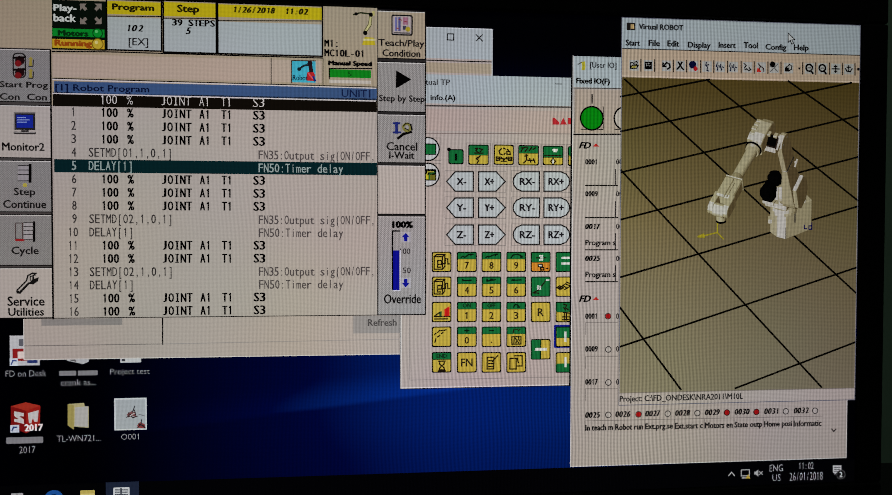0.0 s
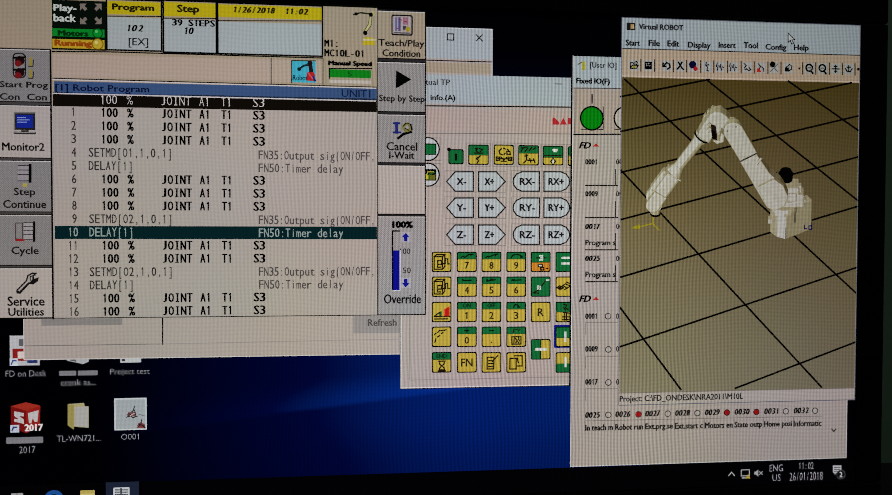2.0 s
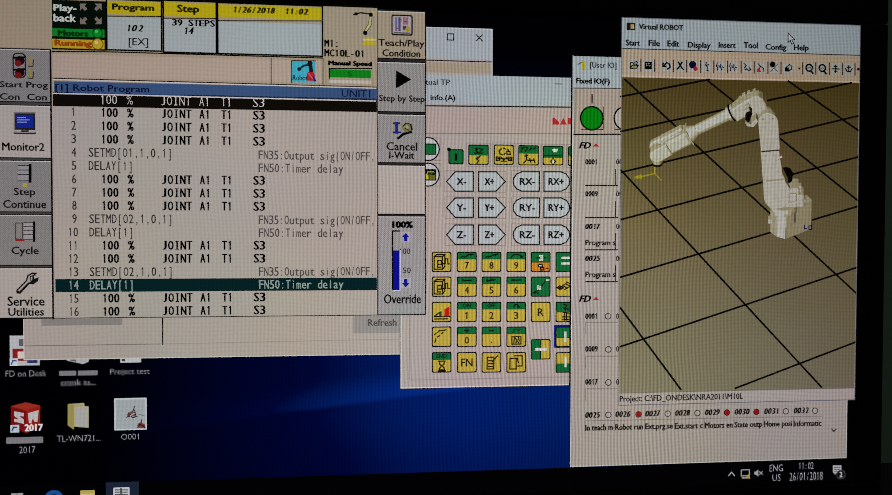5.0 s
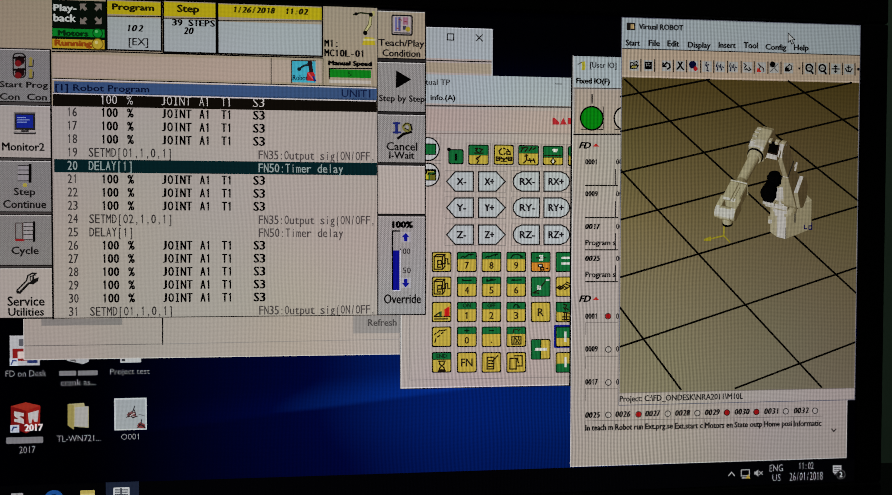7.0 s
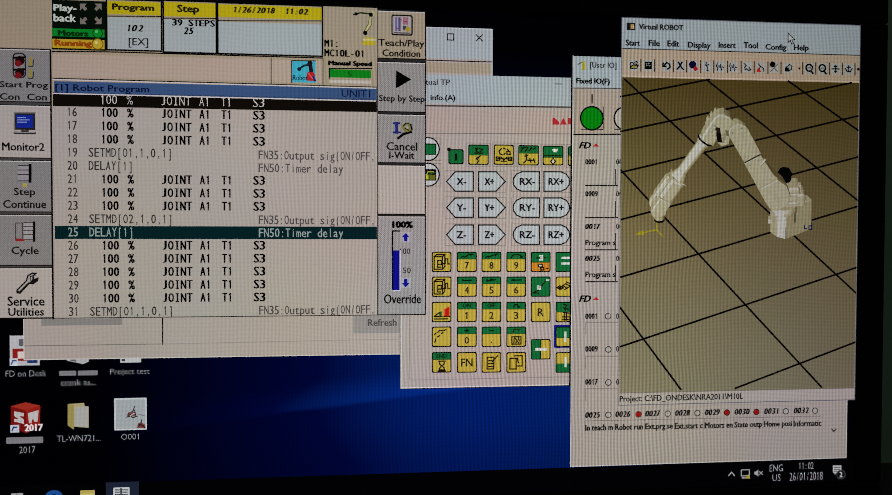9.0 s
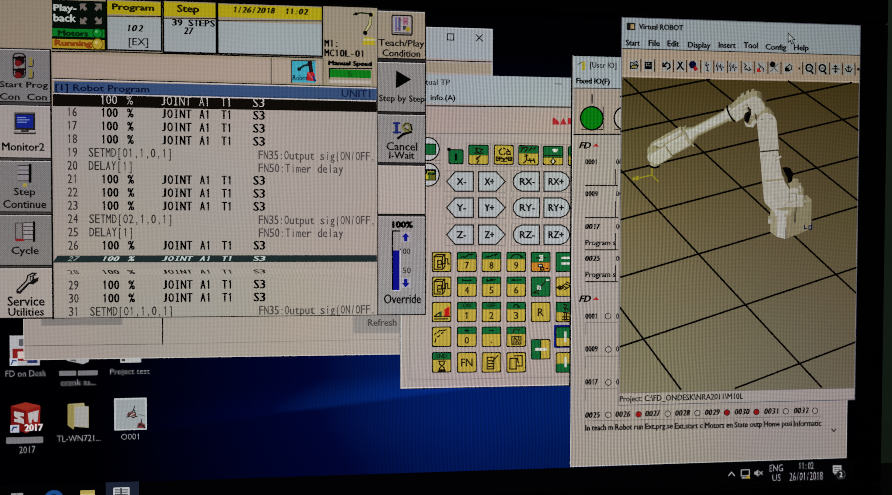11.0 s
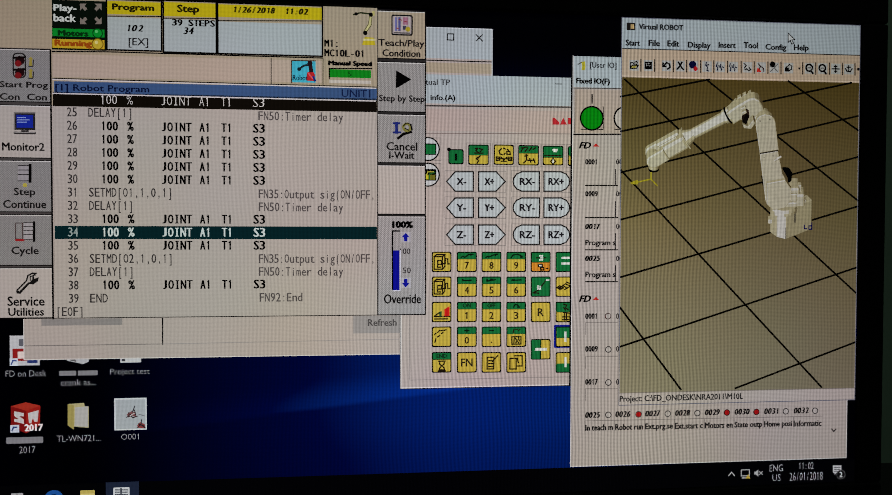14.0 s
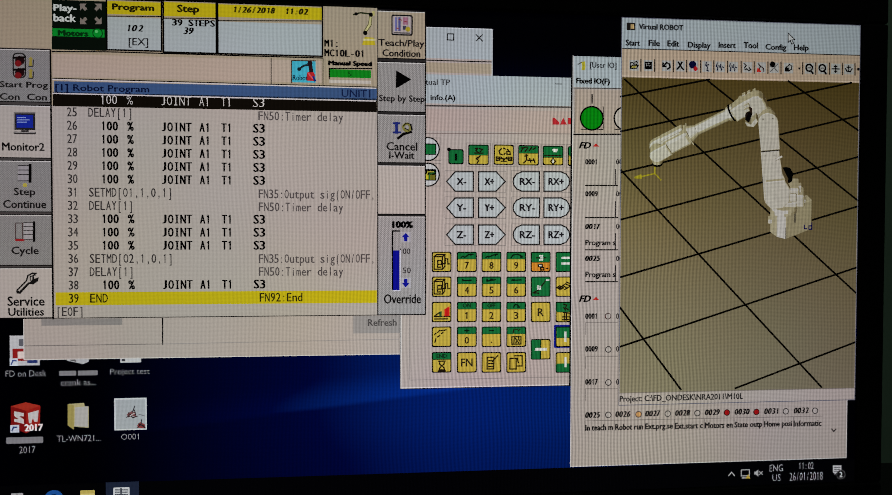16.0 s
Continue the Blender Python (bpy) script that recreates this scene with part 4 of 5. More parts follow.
for run in ([(1276.3, 341.7), (1276.3, 336.0), (1281.3, 336.0), (1281.4, 341.7), (1276.3, 341.7)], [(1281.4, 341.7), (1281.2, 331.2)], [(1268.2, 335.1), (1268.3, 340.7), (1272.3, 340.7)]):
    stroke(sim, "base_mark", (16, 14, 70), run, 1.9, 80)
# tool strip symbols
TX = [1114, 1139, 1171, 1195, 1218, 1242, 1265, 1288, 1313, 1337, 1360, 1385, 1422, 1445, 1468, 1491]
TY = lambda x: 115 + (x - 1114) * 0.018


def tool(x, runs, colour=INK, width=2.6):
    y = TY(x)
    k = plate(sim, "tool_button", (166, 166, 162), chart(x-8,y-9.5), chart(x+8.5,y+9.5), 37)
    for run in runs:
        stroke(k, "tool_symbol", colour, [(chart(x,y)[0] + u, chart(x,y)[1] + v) for u, v in run], width, 38)
    return k


k = tool(1114, [[(-6, 5), (-6, -4), (-2, -4), (0, -2), (4, -2), (4, 0)], [(-6, 5), (-3, 0), (7, 0), (4, 5), (-6, 5)], [(1, -5), (4, -6), (6, -4)]], INK, 1.7)
shape(k, "tool_fill", (150, 138, 56), [(969.7, 82.4), (971.9, 79.2), (979.1, 79.0), (977.0, 82.3)], 39)
tool(1139, [[(-5, -5), (-5, 5), (5, 5), (5, -5), (-5, -5)], [(-2, -4), (-2, -1), (3, -1), (3, -4)], [(-3, 5), (-3, 2), (3, 2), (3, 5)], [(-4, 3), (4, 3)]], INK, 2.2)
tool(1171, [[(-6, -4), (-6, 1), (-1, 1)], [(-5, 0), (0, -5), (5, -3), (6, 2), (2, 5)]])
tool(1195, [[(-3, -6), (3, 3)], [(3, -6), (-3, 3)], [(-5, 5), (-3, 3)], [(3, 3), (5, 5)]])
k = tool(1218, [])
disc(k, "tool_fill", (8, 10, 46), (1072.8, 74.6), 6.4, 38, n=10)
disc(k, "tool_fill", (170, 26, 30), (1077.8, 80.9), 3.6, 39)
tool(1242, [[(-1, -7), (-2, -2), (1, 1), (0, 6), (3, 7)], [(-2, -2), (3, -3)]], (22, 26, 46), 1.8)
for x in (1265, 1288):
    tool(x, [[(-5, -6), (-6, -1), (-4, 2), (-5, 6)], [(-2, -2), (-1, 1)], [(1, -4), (1, 1), (3, 4), (2, 6)], [(4, 0), (6, 1)]], (26, 30, 50), 1.8)
tool(1313, [[(-6, -6), (-2, -3), (-5, 1)], [(-2, 3), (2, 5)], [(3, 0), (6, 4), (2, 5)], [(-4, 4), (-1, 2)]], INK, 1.8)
k = tool(1337, [[(-5, -6), (-1, -2), (4, 1), (5, 6)], [(-1, -2), (-3, 3)]], (40, 24, 24), 1.8)
shape(k, "tool_fill", (184, 40, 30), [(1182.3, 83.8), (1184.0, 76.0), (1187.0, 78.4), (1190.6, 83.6)], 39)
k = tool(1360, [[(-6, 6), (6, -6)], [(0, 0), (6, 6)]], (90, 90, 90), 1.6)
disc(k, "tool_fill", INK, (1209.7, 70.6), 5, 39)
k = tool(1385, [[(-5, 5), (-5, 0), (2, -6), (6, -3), (5, 2), (0, 5), (-5, 5)]], INK, 1.6)
plate(k, "tool_fill", INK, (1231.6, 75.1), (1238.6, 81.5), 39)
shape(sim, "drop_mark", INK, [(1253.5, 74.6), (1259.5, 74.4), (1256.5, 78.3)], 38)
for x in (1422, 1445):
    k = tool(x, [[(3, 4), (6, 8)]], INK, 3)
    ring(k, "tool_symbol", INK, (chart(x,TY(x))[0] - 0.5, chart(x,TY(x))[1] - 1), 5.5, 2.6, 38, n=16)
    stroke(k, "tool_symbol", INK, [chart(x-2.5,TY(x)-1), chart(x+1.5,TY(x)-1)], 1.6, 38)
tool(1468, [[(-6, 0), (6, 0)], [(0, -6), (0, 6)], [(-2, -4), (2, -4)], [(-2, 4), (2, 4)]], INK, 2)
tool(1491, [[(-6, -1), (-3, 4), (3, 4), (6, -1)], [(0, -6), (0, 4)], [(-3, -3), (3, -3)]], INK, 2)
disc(sim, "tool_symbol", INK, (1361.1, 74.7), 2.6, 38, n=8)
for x in (1126, 1150, 1183, 1206, 1231, 1254, 1278, 1302, 1325, 1349, 1372, 1410, 1433, 1457, 1480, 1502):
    stroke(sim, "tool_divider", (52, 44, 36), [chart(x,TY(x)-10), chart(x,TY(x)+10)], 2.0, 38)

pointer = thing("mouse_pointer", 1242.0, 37.5, "white arrow pointer with a black outline", "mouse pointer", l=40)
ARROW = [(1236.3, 18.6), (1236.5, 33.9), (1239.9, 30.6), (1243.0, 36.6), (1245.9, 35.1), (1242.9, 29.6), (1247.8, 28.9)]
shape(pointer, "arrow", (186, 190, 192), ARROW, 41)
stroke(pointer, "arrow_edge", (10, 10, 10), ARROW, 1.4, 42, closed=True)

# ---- pendant window ----
pendant = window("robot pendant window with a program list and button columns", (8.5, 23.6), (638.0, 480.5), 44)
PX1, PY1 = 638.1, 478.0
LX0, LX1 = 80.6, 562.0
HEADY0, HEADY1 = 0.5, 159.9
plate(pendant, "left_column", (70, 66, 65), (0, 76.0), (LX0, PY1), 46)
plate(pendant, "corner_panel", BEIGE, (0, HEADY0), (LX0, 76.8), 47)
plate(pendant, "right_column", (40, 38, 38), (LX1, 2.5), (PX1, PY1), 46)
around(pendant, "head_panel", BEIGE, (LX0, HEADY0), (LX1, HEADY1), 46, (270.0, 38.8, 287.4, 51.1))
plate(pendant, "lower_edge", LINE, (0, PY1 - 1.2), (PX1, PY1), 58)
stroke(pendant, "column_edge", INK, [(LX0 - 1.2, 79.9), (LX0 - 1.2, PY1)], 2.2, 57)

# mode box
mode = plate(pendant, "mode_box", (8, 16, 10), (82.1, 4.3), (159.2, 77.7), 48, label="black box with a playback sign")
lettering(mode, "Play-", (198, 204, 200), (84.8, 11.0), (116.6, 23.3), 50, 0.03)
lettering(mode, "back", (198, 204, 200), (84.7, 25.2), (115.6, 36.0), 50, 0.03)
for sx, sy in ((-1, -1), (1, -1), (-1, 1), (1, 1)):
    cx, cy = 160.5 + sx * 12, 25 + sy * 11
    shape(mode, "arrow", (128, 118, 112), [chart(cx+sx*7,cy+sy*7), chart(cx-sx*5,cy+sy*7), chart(cx-sx*1,cy+sy*3), chart(cx-sx*6,cy-sy*2), chart(cx-sx*2,cy-sy*6), chart(cx+sx*3,cy-sy*1), chart(cx+sx*7,cy-sy*5)], 50)
motors = plate(pendant, "motor_lamp", (10, 136, 42), (82.5, 46.3), (156.5, 57.9), 50)
lettering(motors, "Motors", (4, 48, 16), (90.9, 48.9), (132.9, 56.9), 52, 0.05)
disc(motors, "lamp_ball", (4, 60, 20), (146.7, 51.9), 7.6, 52)
disc(motors, "lamp_ball", (10, 140, 44), (146.7, 51.9), 6.2, 53)
disc(motors, "lamp_glint", (90, 190, 110), (145.1, 49.4), 2.2, 54)

# boxes along the head
for x0, x1, ya, yb, yc, title, tx0, tx1 in ((189, 284, 2, 28, 90, "Program", 198.5, 271), (288.5, 380, 4, 31.5, 94, "Step", 312.5, 350), (384, 566, 8, 36, 99, "1/26/2018  11:02", 410, 541)):
    holder = plate(pendant, "head_title", YELLOW, chart(x0,ya), chart(x1,yb), 49)
    date = title[0] == "1"
    lettering(holder, title, (30, 26, 6), chart(tx0,ya+(5 if not date else 4)), chart(tx1,yb-(5 if not date else 9.5)), 51, 0.04, 0.28 if date else 0.0, mono=date)
    if title == "Step":
        around(pendant, "head_box", PALE, chart(x0,yb+2), chart(x1,yc), 49, (270.0, 38.8, 287.4, 51.1))
    else:
        plate(pendant, "head_box", PALE, chart(x0,yb+2), chart(x1,yc), 49)
    stroke(pendant, "head_divider", INK, [chart(x0,yb+1), chart(x1,yb+1.5)], 1.5, 52)
    border(pendant, INK, chart(x0-1,ya-3), chart(x1+1,yc+0.5), 2.4, 52)
lettering(pendant, "102", INK, (187.7, 37.9), (211.9, 47.4), 51, 0.03, 0.3, mono=True)
lettering(pendant, "[EX]", (34, 34, 36), (191.3, 57.3), (219.2, 71.8), 51)
lettering(pendant, "39 STEPS", INK, (254.6, 27.3), (316.9, 36.9), 51, 0.03, mono=True)

# counter: one small plate for each step of the program
STEPS = [(0.0, 5), (0.43, 7), (1.15, 8), (1.55, 10), (3.65, 11), (3.95, 12), (4.3, 14), (5.6, 15), (5.8, 16), (6.05, 18), (6.85, 20), (7.65, 22), (8.25, 23), (8.78, 25),
         (10.85, 27), (11.05, 28), (11.2, 29), (11.75, 30), (12.37, 32), (12.95, 34), (14.14, 35), (14.72, 37), (15.3, 38), (15.93, 39)]
COUNT = {}
for k, s in enumerate(sorted({s for t, s in STEPS})):
    c = (278.3, 44.1)
    l = 45.4 - 0.16 * k
    card = plate(pendant, "count_card", PALE, (c[0] - 10, c[1] - 7), (c[0] + 10, c[1] + 7), l, origin=spot(*c, l))
    w = 3.6 if s < 10 else 7.0
    lettering(card, str(s), INK, (c[0] - w, c[1] - 5), (c[0] + w, c[1] + 5), l + 0.05, 0.03, 0.25, mono=True)
    COUNT[s] = card

# mechanism panel and second bar
plate(pendant, "mechanism_panel", BEIGE, (480.8, 3.5), (560.7, 119.4), 49)
stroke(pendant, "arm_picture", (40, 46, 24), [(526.1, 11.6), (536.6, 8.6), (551.5, 9.9)], 2.4, 51)
stroke(pendant, "arm_picture", (84, 80, 40), [(552.3, 11.6), (550.5, 26.6), (543.6, 37.3)], 5.2, 51)
stroke(pendant, "arm_picture", (196, 188, 132), [(552.3, 11.6), (550.5, 26.6), (543.6, 37.3)], 3.0, 51.4)
for c, r in (((652, 26.5), 3.2), ((642, 58.5), 3.4), ((626, 25), 2.6)):
    disc(pendant, "arm_joint", INK, chart(*c), r, 52)
shape(pendant, "arm_base", (190, 170, 40), [(538.5, 57.9), (559.5, 57.9), (557.0, 46.5), (543.0, 45.5)], 51)
stroke(pendant, "arm_base_edge", (200, 192, 138), [(542.0, 49.8), (558.0, 49.6)], 3.0, 51.5)
plate(pendant, "arm_joint", (186, 176, 110), (554.4, 5.6), (558.2, 12.5), 51)
lettering(pendant, "M1:", INK, (481.6, 51.4), (503.3, 62.1), 51, 0.03, mono=True)
lettering(pendant, "MC10L-01", INK, (481.6, 66.2), (542.7, 76.8), 51, 0.03, mono=True)
lettering(pendant, "Manual Speed", INK, (487.6, 83.5), (553.2, 92.3), 51, 0.05)
speed = plate(pendant, "speed_bar", (16, 130, 28), (488.5, 96.6), (552.3, 109.0), 51)
stroke(speed, "speed_bar_edge", INK, [(488.5, 110.6), (488.5, 95.7), (553.2, 94.1)], 1.8, 52)
lettering(speed, "5", (8, 70, 16), (517.2, 99.4), (522.5, 107.1), 52)
plate(pendant, "speed_scale", (190, 182, 172), (488.5, 112.8), (552.3, 117.8), 51)
stroke(pendant, "bar_line", INK, [(82.1, 80.7), (160.8, 79.0), (478.1, 79.8)], 1.8, 53)
plate(pendant, "second_bar", (178, 161, 146), (82.1, 84.1), (477.2, 117.8), 48)
stroke(pendant, "bar_divider", LINE, [(400.6, 82.3), (400.5, 120.5)], 1.2, 50)
stroke(pendant, "bar_divider", LINE, [(479.0, 80.2), (478.9, 120.4)], 1.2, 50)
robot_icon = plate(pendant, "robot_button", (66, 172, 196), (431.4, 85.4), (467.6, 118.0), 50, label="cyan button with a small robot picture")
stroke(robot_icon, "button_edge", INK, [(431.4, 118.9), (431.4, 85.0), (467.7, 84.5)], 1.4, 51)
stroke(robot_icon, "robot_mark", (24, 40, 46), [(442.6, 97.7), (449.5, 92.3), (458.2, 90.4)], 3.0, 51)
stroke(robot_icon, "robot_mark", (40, 24, 30), [(459.0, 86.9), (460.7, 99.0)], 6.0, 52)
shape(robot_icon, "robot_mark", (180, 34, 40), [(454.7, 102.7), (462.5, 99.0), (466.8, 105.8), (465.9, 115.5), (453.8, 114.9)], 51)
disc(robot_icon, "robot_joint", (20, 30, 36), (442.6, 97.7), 3.0, 53, n=8)
disc(robot_icon, "robot_joint", (30, 20, 26), (459.0, 88.6), 4.0, 53, n=8)
stroke(robot_icon, "robot_mark", (214, 90, 96), [(457.3, 104.3), (462.4, 111.2)], 2.0, 54)
stroke(robot_icon, "robot_mark", (24, 40, 120), [(464.2, 109.4), (466.8, 114.6)], 3.0, 54)
lettering(robot_icon, "Robot", (20, 50, 70), (433.1, 106.7), (455.5, 114.8), 53)

# list title
title = plate(pendant, "list_title", (58, 84, 126), (84.1, 124.4), (561.6, 142.9), 49, label="blue title bar of the program list")
lettering(title, "[1] Robot Program", (10, 18, 48), (86.1, 128.6), (220.3, 141.2), 51, 0.008)
lettering(title, "UNIT1", (18, 30, 66), (507.6, 127.2), (551.4, 139.0), 51)
stroke(pendant, "title_edge", (206, 200, 200), [(82.5, 121.9), (559.4, 124.3)], 1.6, 51)
stroke(pendant, "title_edge", LINE, [(82.5, 120.2), (561.1, 122.5)], 1.4, 51)
stroke(pendant, "title_edge", (204, 198, 198), [(82.3, 142.5), (559.4, 144.1)], 1.8, 51)
ROW, ROW1 = 19.92, 170.2 - 0.4
XA, XB = 82.2, 561.6
COL = {n: (chart(a,370)[0], chart(b,370)[0]) for n, a, b in (("100", 179, 208), ("%", 225, 235.5), ("JOINT", 284.5, 337), ("A1", 352, 370), ("T1", 390.5, 408), ("S3", 446, 465.5))}
top_row = plate(pendant, "list_head", (16, 12, 8), (XA, ROW1 - 1.5 * ROW + 0.4), (XB, ROW1 - 0.5 * ROW + 1.4), 49)
for word, (a, b) in COL.items():
    lettering(top_row, word, (206, 202, 198), (a, ROW1 - ROW - 6.6), (b, ROW1 - ROW + 7), 51, -0.004, mono=True)

# lines of the program: thin strips, dark text on the face, the lit bar on the back
TEXTS = {4: ("SETMD[O1,1,0,1]", 35), 5: ("DELAY[1]", 50), 9: ("SETMD[O2,1,0,1]", 35), 10: ("DELAY[1]", 50), 13: ("SETMD[O2,1,0,1]", 35), 14: ("DELAY[1]", 50),
         19: ("SETMD[O1,1,0,1]", 35), 20: ("DELAY[1]", 50), 24: ("SETMD[O2,1,0,1]", 35), 25: ("DELAY[1]", 50), 31: ("SETMD[O1,1,0,1]", 35), 32: ("DELAY[1]", 50),
         36: ("SETMD[O2,1,0,1]", 35), 37: ("DELAY[1]", 50), 39: ("END", 92)}
NOTES = {35: ("FN35:Output sig(ON/OFF,", 455, 659), 50: ("FN50:Timer delay", 455, 603), 92: ("FN92:End", 456, 531)}
LIT = {s for t, s in STEPS}


def words(n):
    """The texts of line n: words, place across, thin or bold."""
    if n == 40:
        return [("[EOF]", 83.2, 122.3, 0.0)]
    out = [(str(n), chart(127 if n < 10 else 119.5,370)[0], chart(134.5 if n < 10 else 136.5,370)[0], 0.0)]
    if n in TEXTS:
        text, note = TEXTS[n]
        wide = {15: 303, 8: 234, 3: 188}[len(text)]
        out.append((text, 131.8, chart(wide, 370)[0], 0.0))
        s, a, b = NOTES[note]
        out.append((s, chart(a, 370)[0], chart(b, 370)[0], -1.0))
    else:
        out += [(w, a, b, 0.025) for w, (a, b) in COL.items()]
    return out


def program_line(n):
    """A strip of the list at the first row's place."""
    l = -8.0
    mid = spot((XA + XB) / 2, ROW1, l)
    hub = plate(pendant, "program_line", PAGE, (XA, ROW1 - ROW / 2 + 0.05), (XB, ROW1 + ROW / 2 - 0.05), l + 1, origin=mid)
    backs = []
    if n in LIT:
        backs.append(plate(hub, "lit_bar", YELLOW if n == 39 else (6, 34, 38), (XA, ROW1 - ROW / 2 + 0.2), (XB, ROW1 + ROW / 2 - 0.2), l + 2))
    for text, a, b, bold in words(n):
        low, high = -7.4, 6.0
        drop = 0.6 if bold < 0 else 0.0
        ink = INK if bold > 0 else (DIM if bold < 0 else (52, 48, 48))
        lettering(hub, text, ink, (a, ROW1 + low + drop), (b, ROW1 + high + drop), l + 2, max(bold, 0.0), mono=True)
        if n in LIT:
            backs.append(lettering(hub, text, (40, 36, 10) if n == 39 else ((196, 206, 204) if bold > 0 else (146, 162, 160)), (a, ROW1 + low + drop), (b, ROW1 + high + drop), l + 3, max(bold, 0.0), mono=True))
    for ob in backs:
        ob.data.transform(Matrix.Rotation(math.pi, 4, "X"))
    return hub


LINES = {n: program_line(n) for n in range(1, 41)}
plate(monitor, "list_backing", PAGE, (HOLE[0] - 20, HOLE[1] - 20), (HOLE[2] + 20, HOLE[3] + 20), -400)

# running lamp: lit on its face, dark on its back
RC = (119.4, 68.7)
running = plate(pendant, "running_lamp", (192, 160, 40), (82.3, 62.0), (156.5, 75.4), 57, origin=spot(*RC, 56))
face = [lettering(running, "Running", (150, 70, 16), (86.3, 63.4), (138.0, 74.5), 58, 0.05),
        disc(running, "lamp_ball", (110, 84, 10), (146.6, 67.9), 8.6, 58), disc(running, "lamp_ball", (190, 166, 50), (146.6, 67.9), 7.2, 59), disc(running, "lamp_glint", (214, 202, 130), (145.0, 65.4), 2.4, 60)]
back = plate(running, "dark_back", (8, 16, 10), (81.6, 59.9), (157.2, 77.5), 57)
back.data.transform(Matrix.Rotation(math.pi, 4, "X"))


# column buttons
def button(a, b, colour, lines, label=""):
    k = plate(pendant, "soft_button", INK, a, b, 48, 0, label)
    (ax, ay), (bx, by) = a, b
    plate(k, "button_face", colour, (ax, ay + 1.2), (bx - 1.6, by - 1.4), 49)
    stroke(k, "button_light", (204, 200, 198), [(ax, ay + 1.8), (bx - 2, ay + 1.8)], 1.2, 50)
    for text, p, q in lines:
        lettering(k, text, (16, 14, 14), p, q, 51, 0.012)
    return k


GREY2, LIGHT, GREY = dithered((134, 132, 131)), (178, 169, 163), dithered((147, 144, 142))
k = button((0, 77.7), (80.6, 156.5), GREY2, [("Start Prog", (8.1, 126.2), (75.1, 137.6)), ("Con  Con", (7.9, 143.7), (73.4, 153.3))])
stroke(k, "symbol_frame", (26, 24, 24), corners((26.9, 84.7), (44.0, 120.3), 6), 1.8, 51, closed=True)
for y in (110, 131):
    disc(k, "red_symbol", (120, 24, 28), chart(33,y+2), 4.8, 53, n=12)
    disc(k, "dark_symbol", (30, 12, 14), chart(36,y-3), 6.8, 52, n=10)
    shape(k, "yellow_arrow", (150, 136, 60), [chart(50,y-5), chart(55,y-10), chart(60,y-5), chart(57,y-5), chart(58,y+6), chart(52,y+6), chart(53,y-5)], 52)
    stroke(k, "arrow_shade", INK, [chart(60,y-4), chart(59,y+7), chart(52,y+7)], 1.4, 53)
    stroke(k, "symbol_line", INK, [chart(26,y-8), chart(45,y-9)], 3, 52)
k = button((0, 160.3), (79.8, 239.3), LIGHT, [("Monitor2", (10.3, 216.2), (69.4, 228.0))])
plate(k, "screen_symbol", (34, 32, 36), (27.1, 171.4), (56.8, 197.4), 51, 1)
plate(k, "screen_picture", (24, 40, 150), (30.7, 175.1), (53.7, 194.1), 52)
for y, x1 in ((207, 46), (211, 52), (215, 48)):
    stroke(k, "screen_text", (140, 160, 210), [chart(32,y), chart(x1,y)], 1.3, 53)
stroke(k, "screen_frame", (120, 114, 112), [(27.6, 197.0), (27.9, 172.2), (56.3, 171.7)], 2.0, 54)
plate(k, "screen_neck", (50, 46, 46), (36.8, 197.7), (48.0, 200.0), 51)
plate(k, "screen_foot", (50, 46, 46), (26.4, 200.0), (57.6, 203.7), 52, 1)
stroke(k, "screen_shine", (150, 144, 142), [(28.0, 201.2), (56.0, 200.8)], 1.2, 53)
k = button((0, 241.9), (80.6, 319.3), GREY2, [("Step", (25.9, 283.3), (55.8, 297.0)), ("Continue", (10.9, 301.1), (70.9, 313.0))])
plate(k, "sheet_symbol", (150, 146, 150), (32.2, 249.1), (49.6, 273.4), 51)
stroke(k, "sheet_edge", INK, [(49.1, 249.8), (48.8, 273.4)], 4, 52)
for y in (291, 299, 307, 318):
    stroke(k, "sheet_line", INK, [chart(33,y), chart(54,y)], 1.2, 52)
disc(k, "yellow_dot", (176, 164, 70), (41.5, 279.0), 3.2, 52, n=8)
k = button((0, 322.1), (80.6, 398.8), GREY2, [("Cycle", (21.7, 370.3), (59.7, 384.8))])
border(k, (60, 40, 40), (27.3, 335.2), (37.5, 358.9), 1.2, 51, "sheet_symbol")
plate(k, "sheet_symbol", (160, 156, 158), (39.3, 334.3), (52.7, 360.6), 51)
stroke(k, "sheet_edge", INK, [(53.8, 334.3), (53.5, 361.4)], 3.4, 52)
for y in (391, 398, 405, 412, 421):
    stroke(k, "sheet_line", (50, 46, 46), [chart(43,y), chart(60,y)], 1.2, 52)
stroke(k, "red_mark", (150, 30, 34), [(28.6, 360.6), (38.3, 360.6)], 3, 53)
k = button((0, 401.3), (80.6, 477.3), LIGHT, [("Service", (15.3, 444.4), (67.1, 458.4)), ("Utilities", (16.3, 461.4), (66.1, 473.3))])
shape(k, "wrench_symbol", (20, 18, 18), [(27.6, 434.8), (41.2, 420.6), (43.2, 413.0), (50.4, 408.6), (58.2, 409.4), (52.6, 413.6), (53.4, 418.4), (59.6, 415.6), (58.4, 421.8), (52.0, 426.6), (46.2, 426.0), (33.4, 440.4), (28.0, 440.0)], 51)
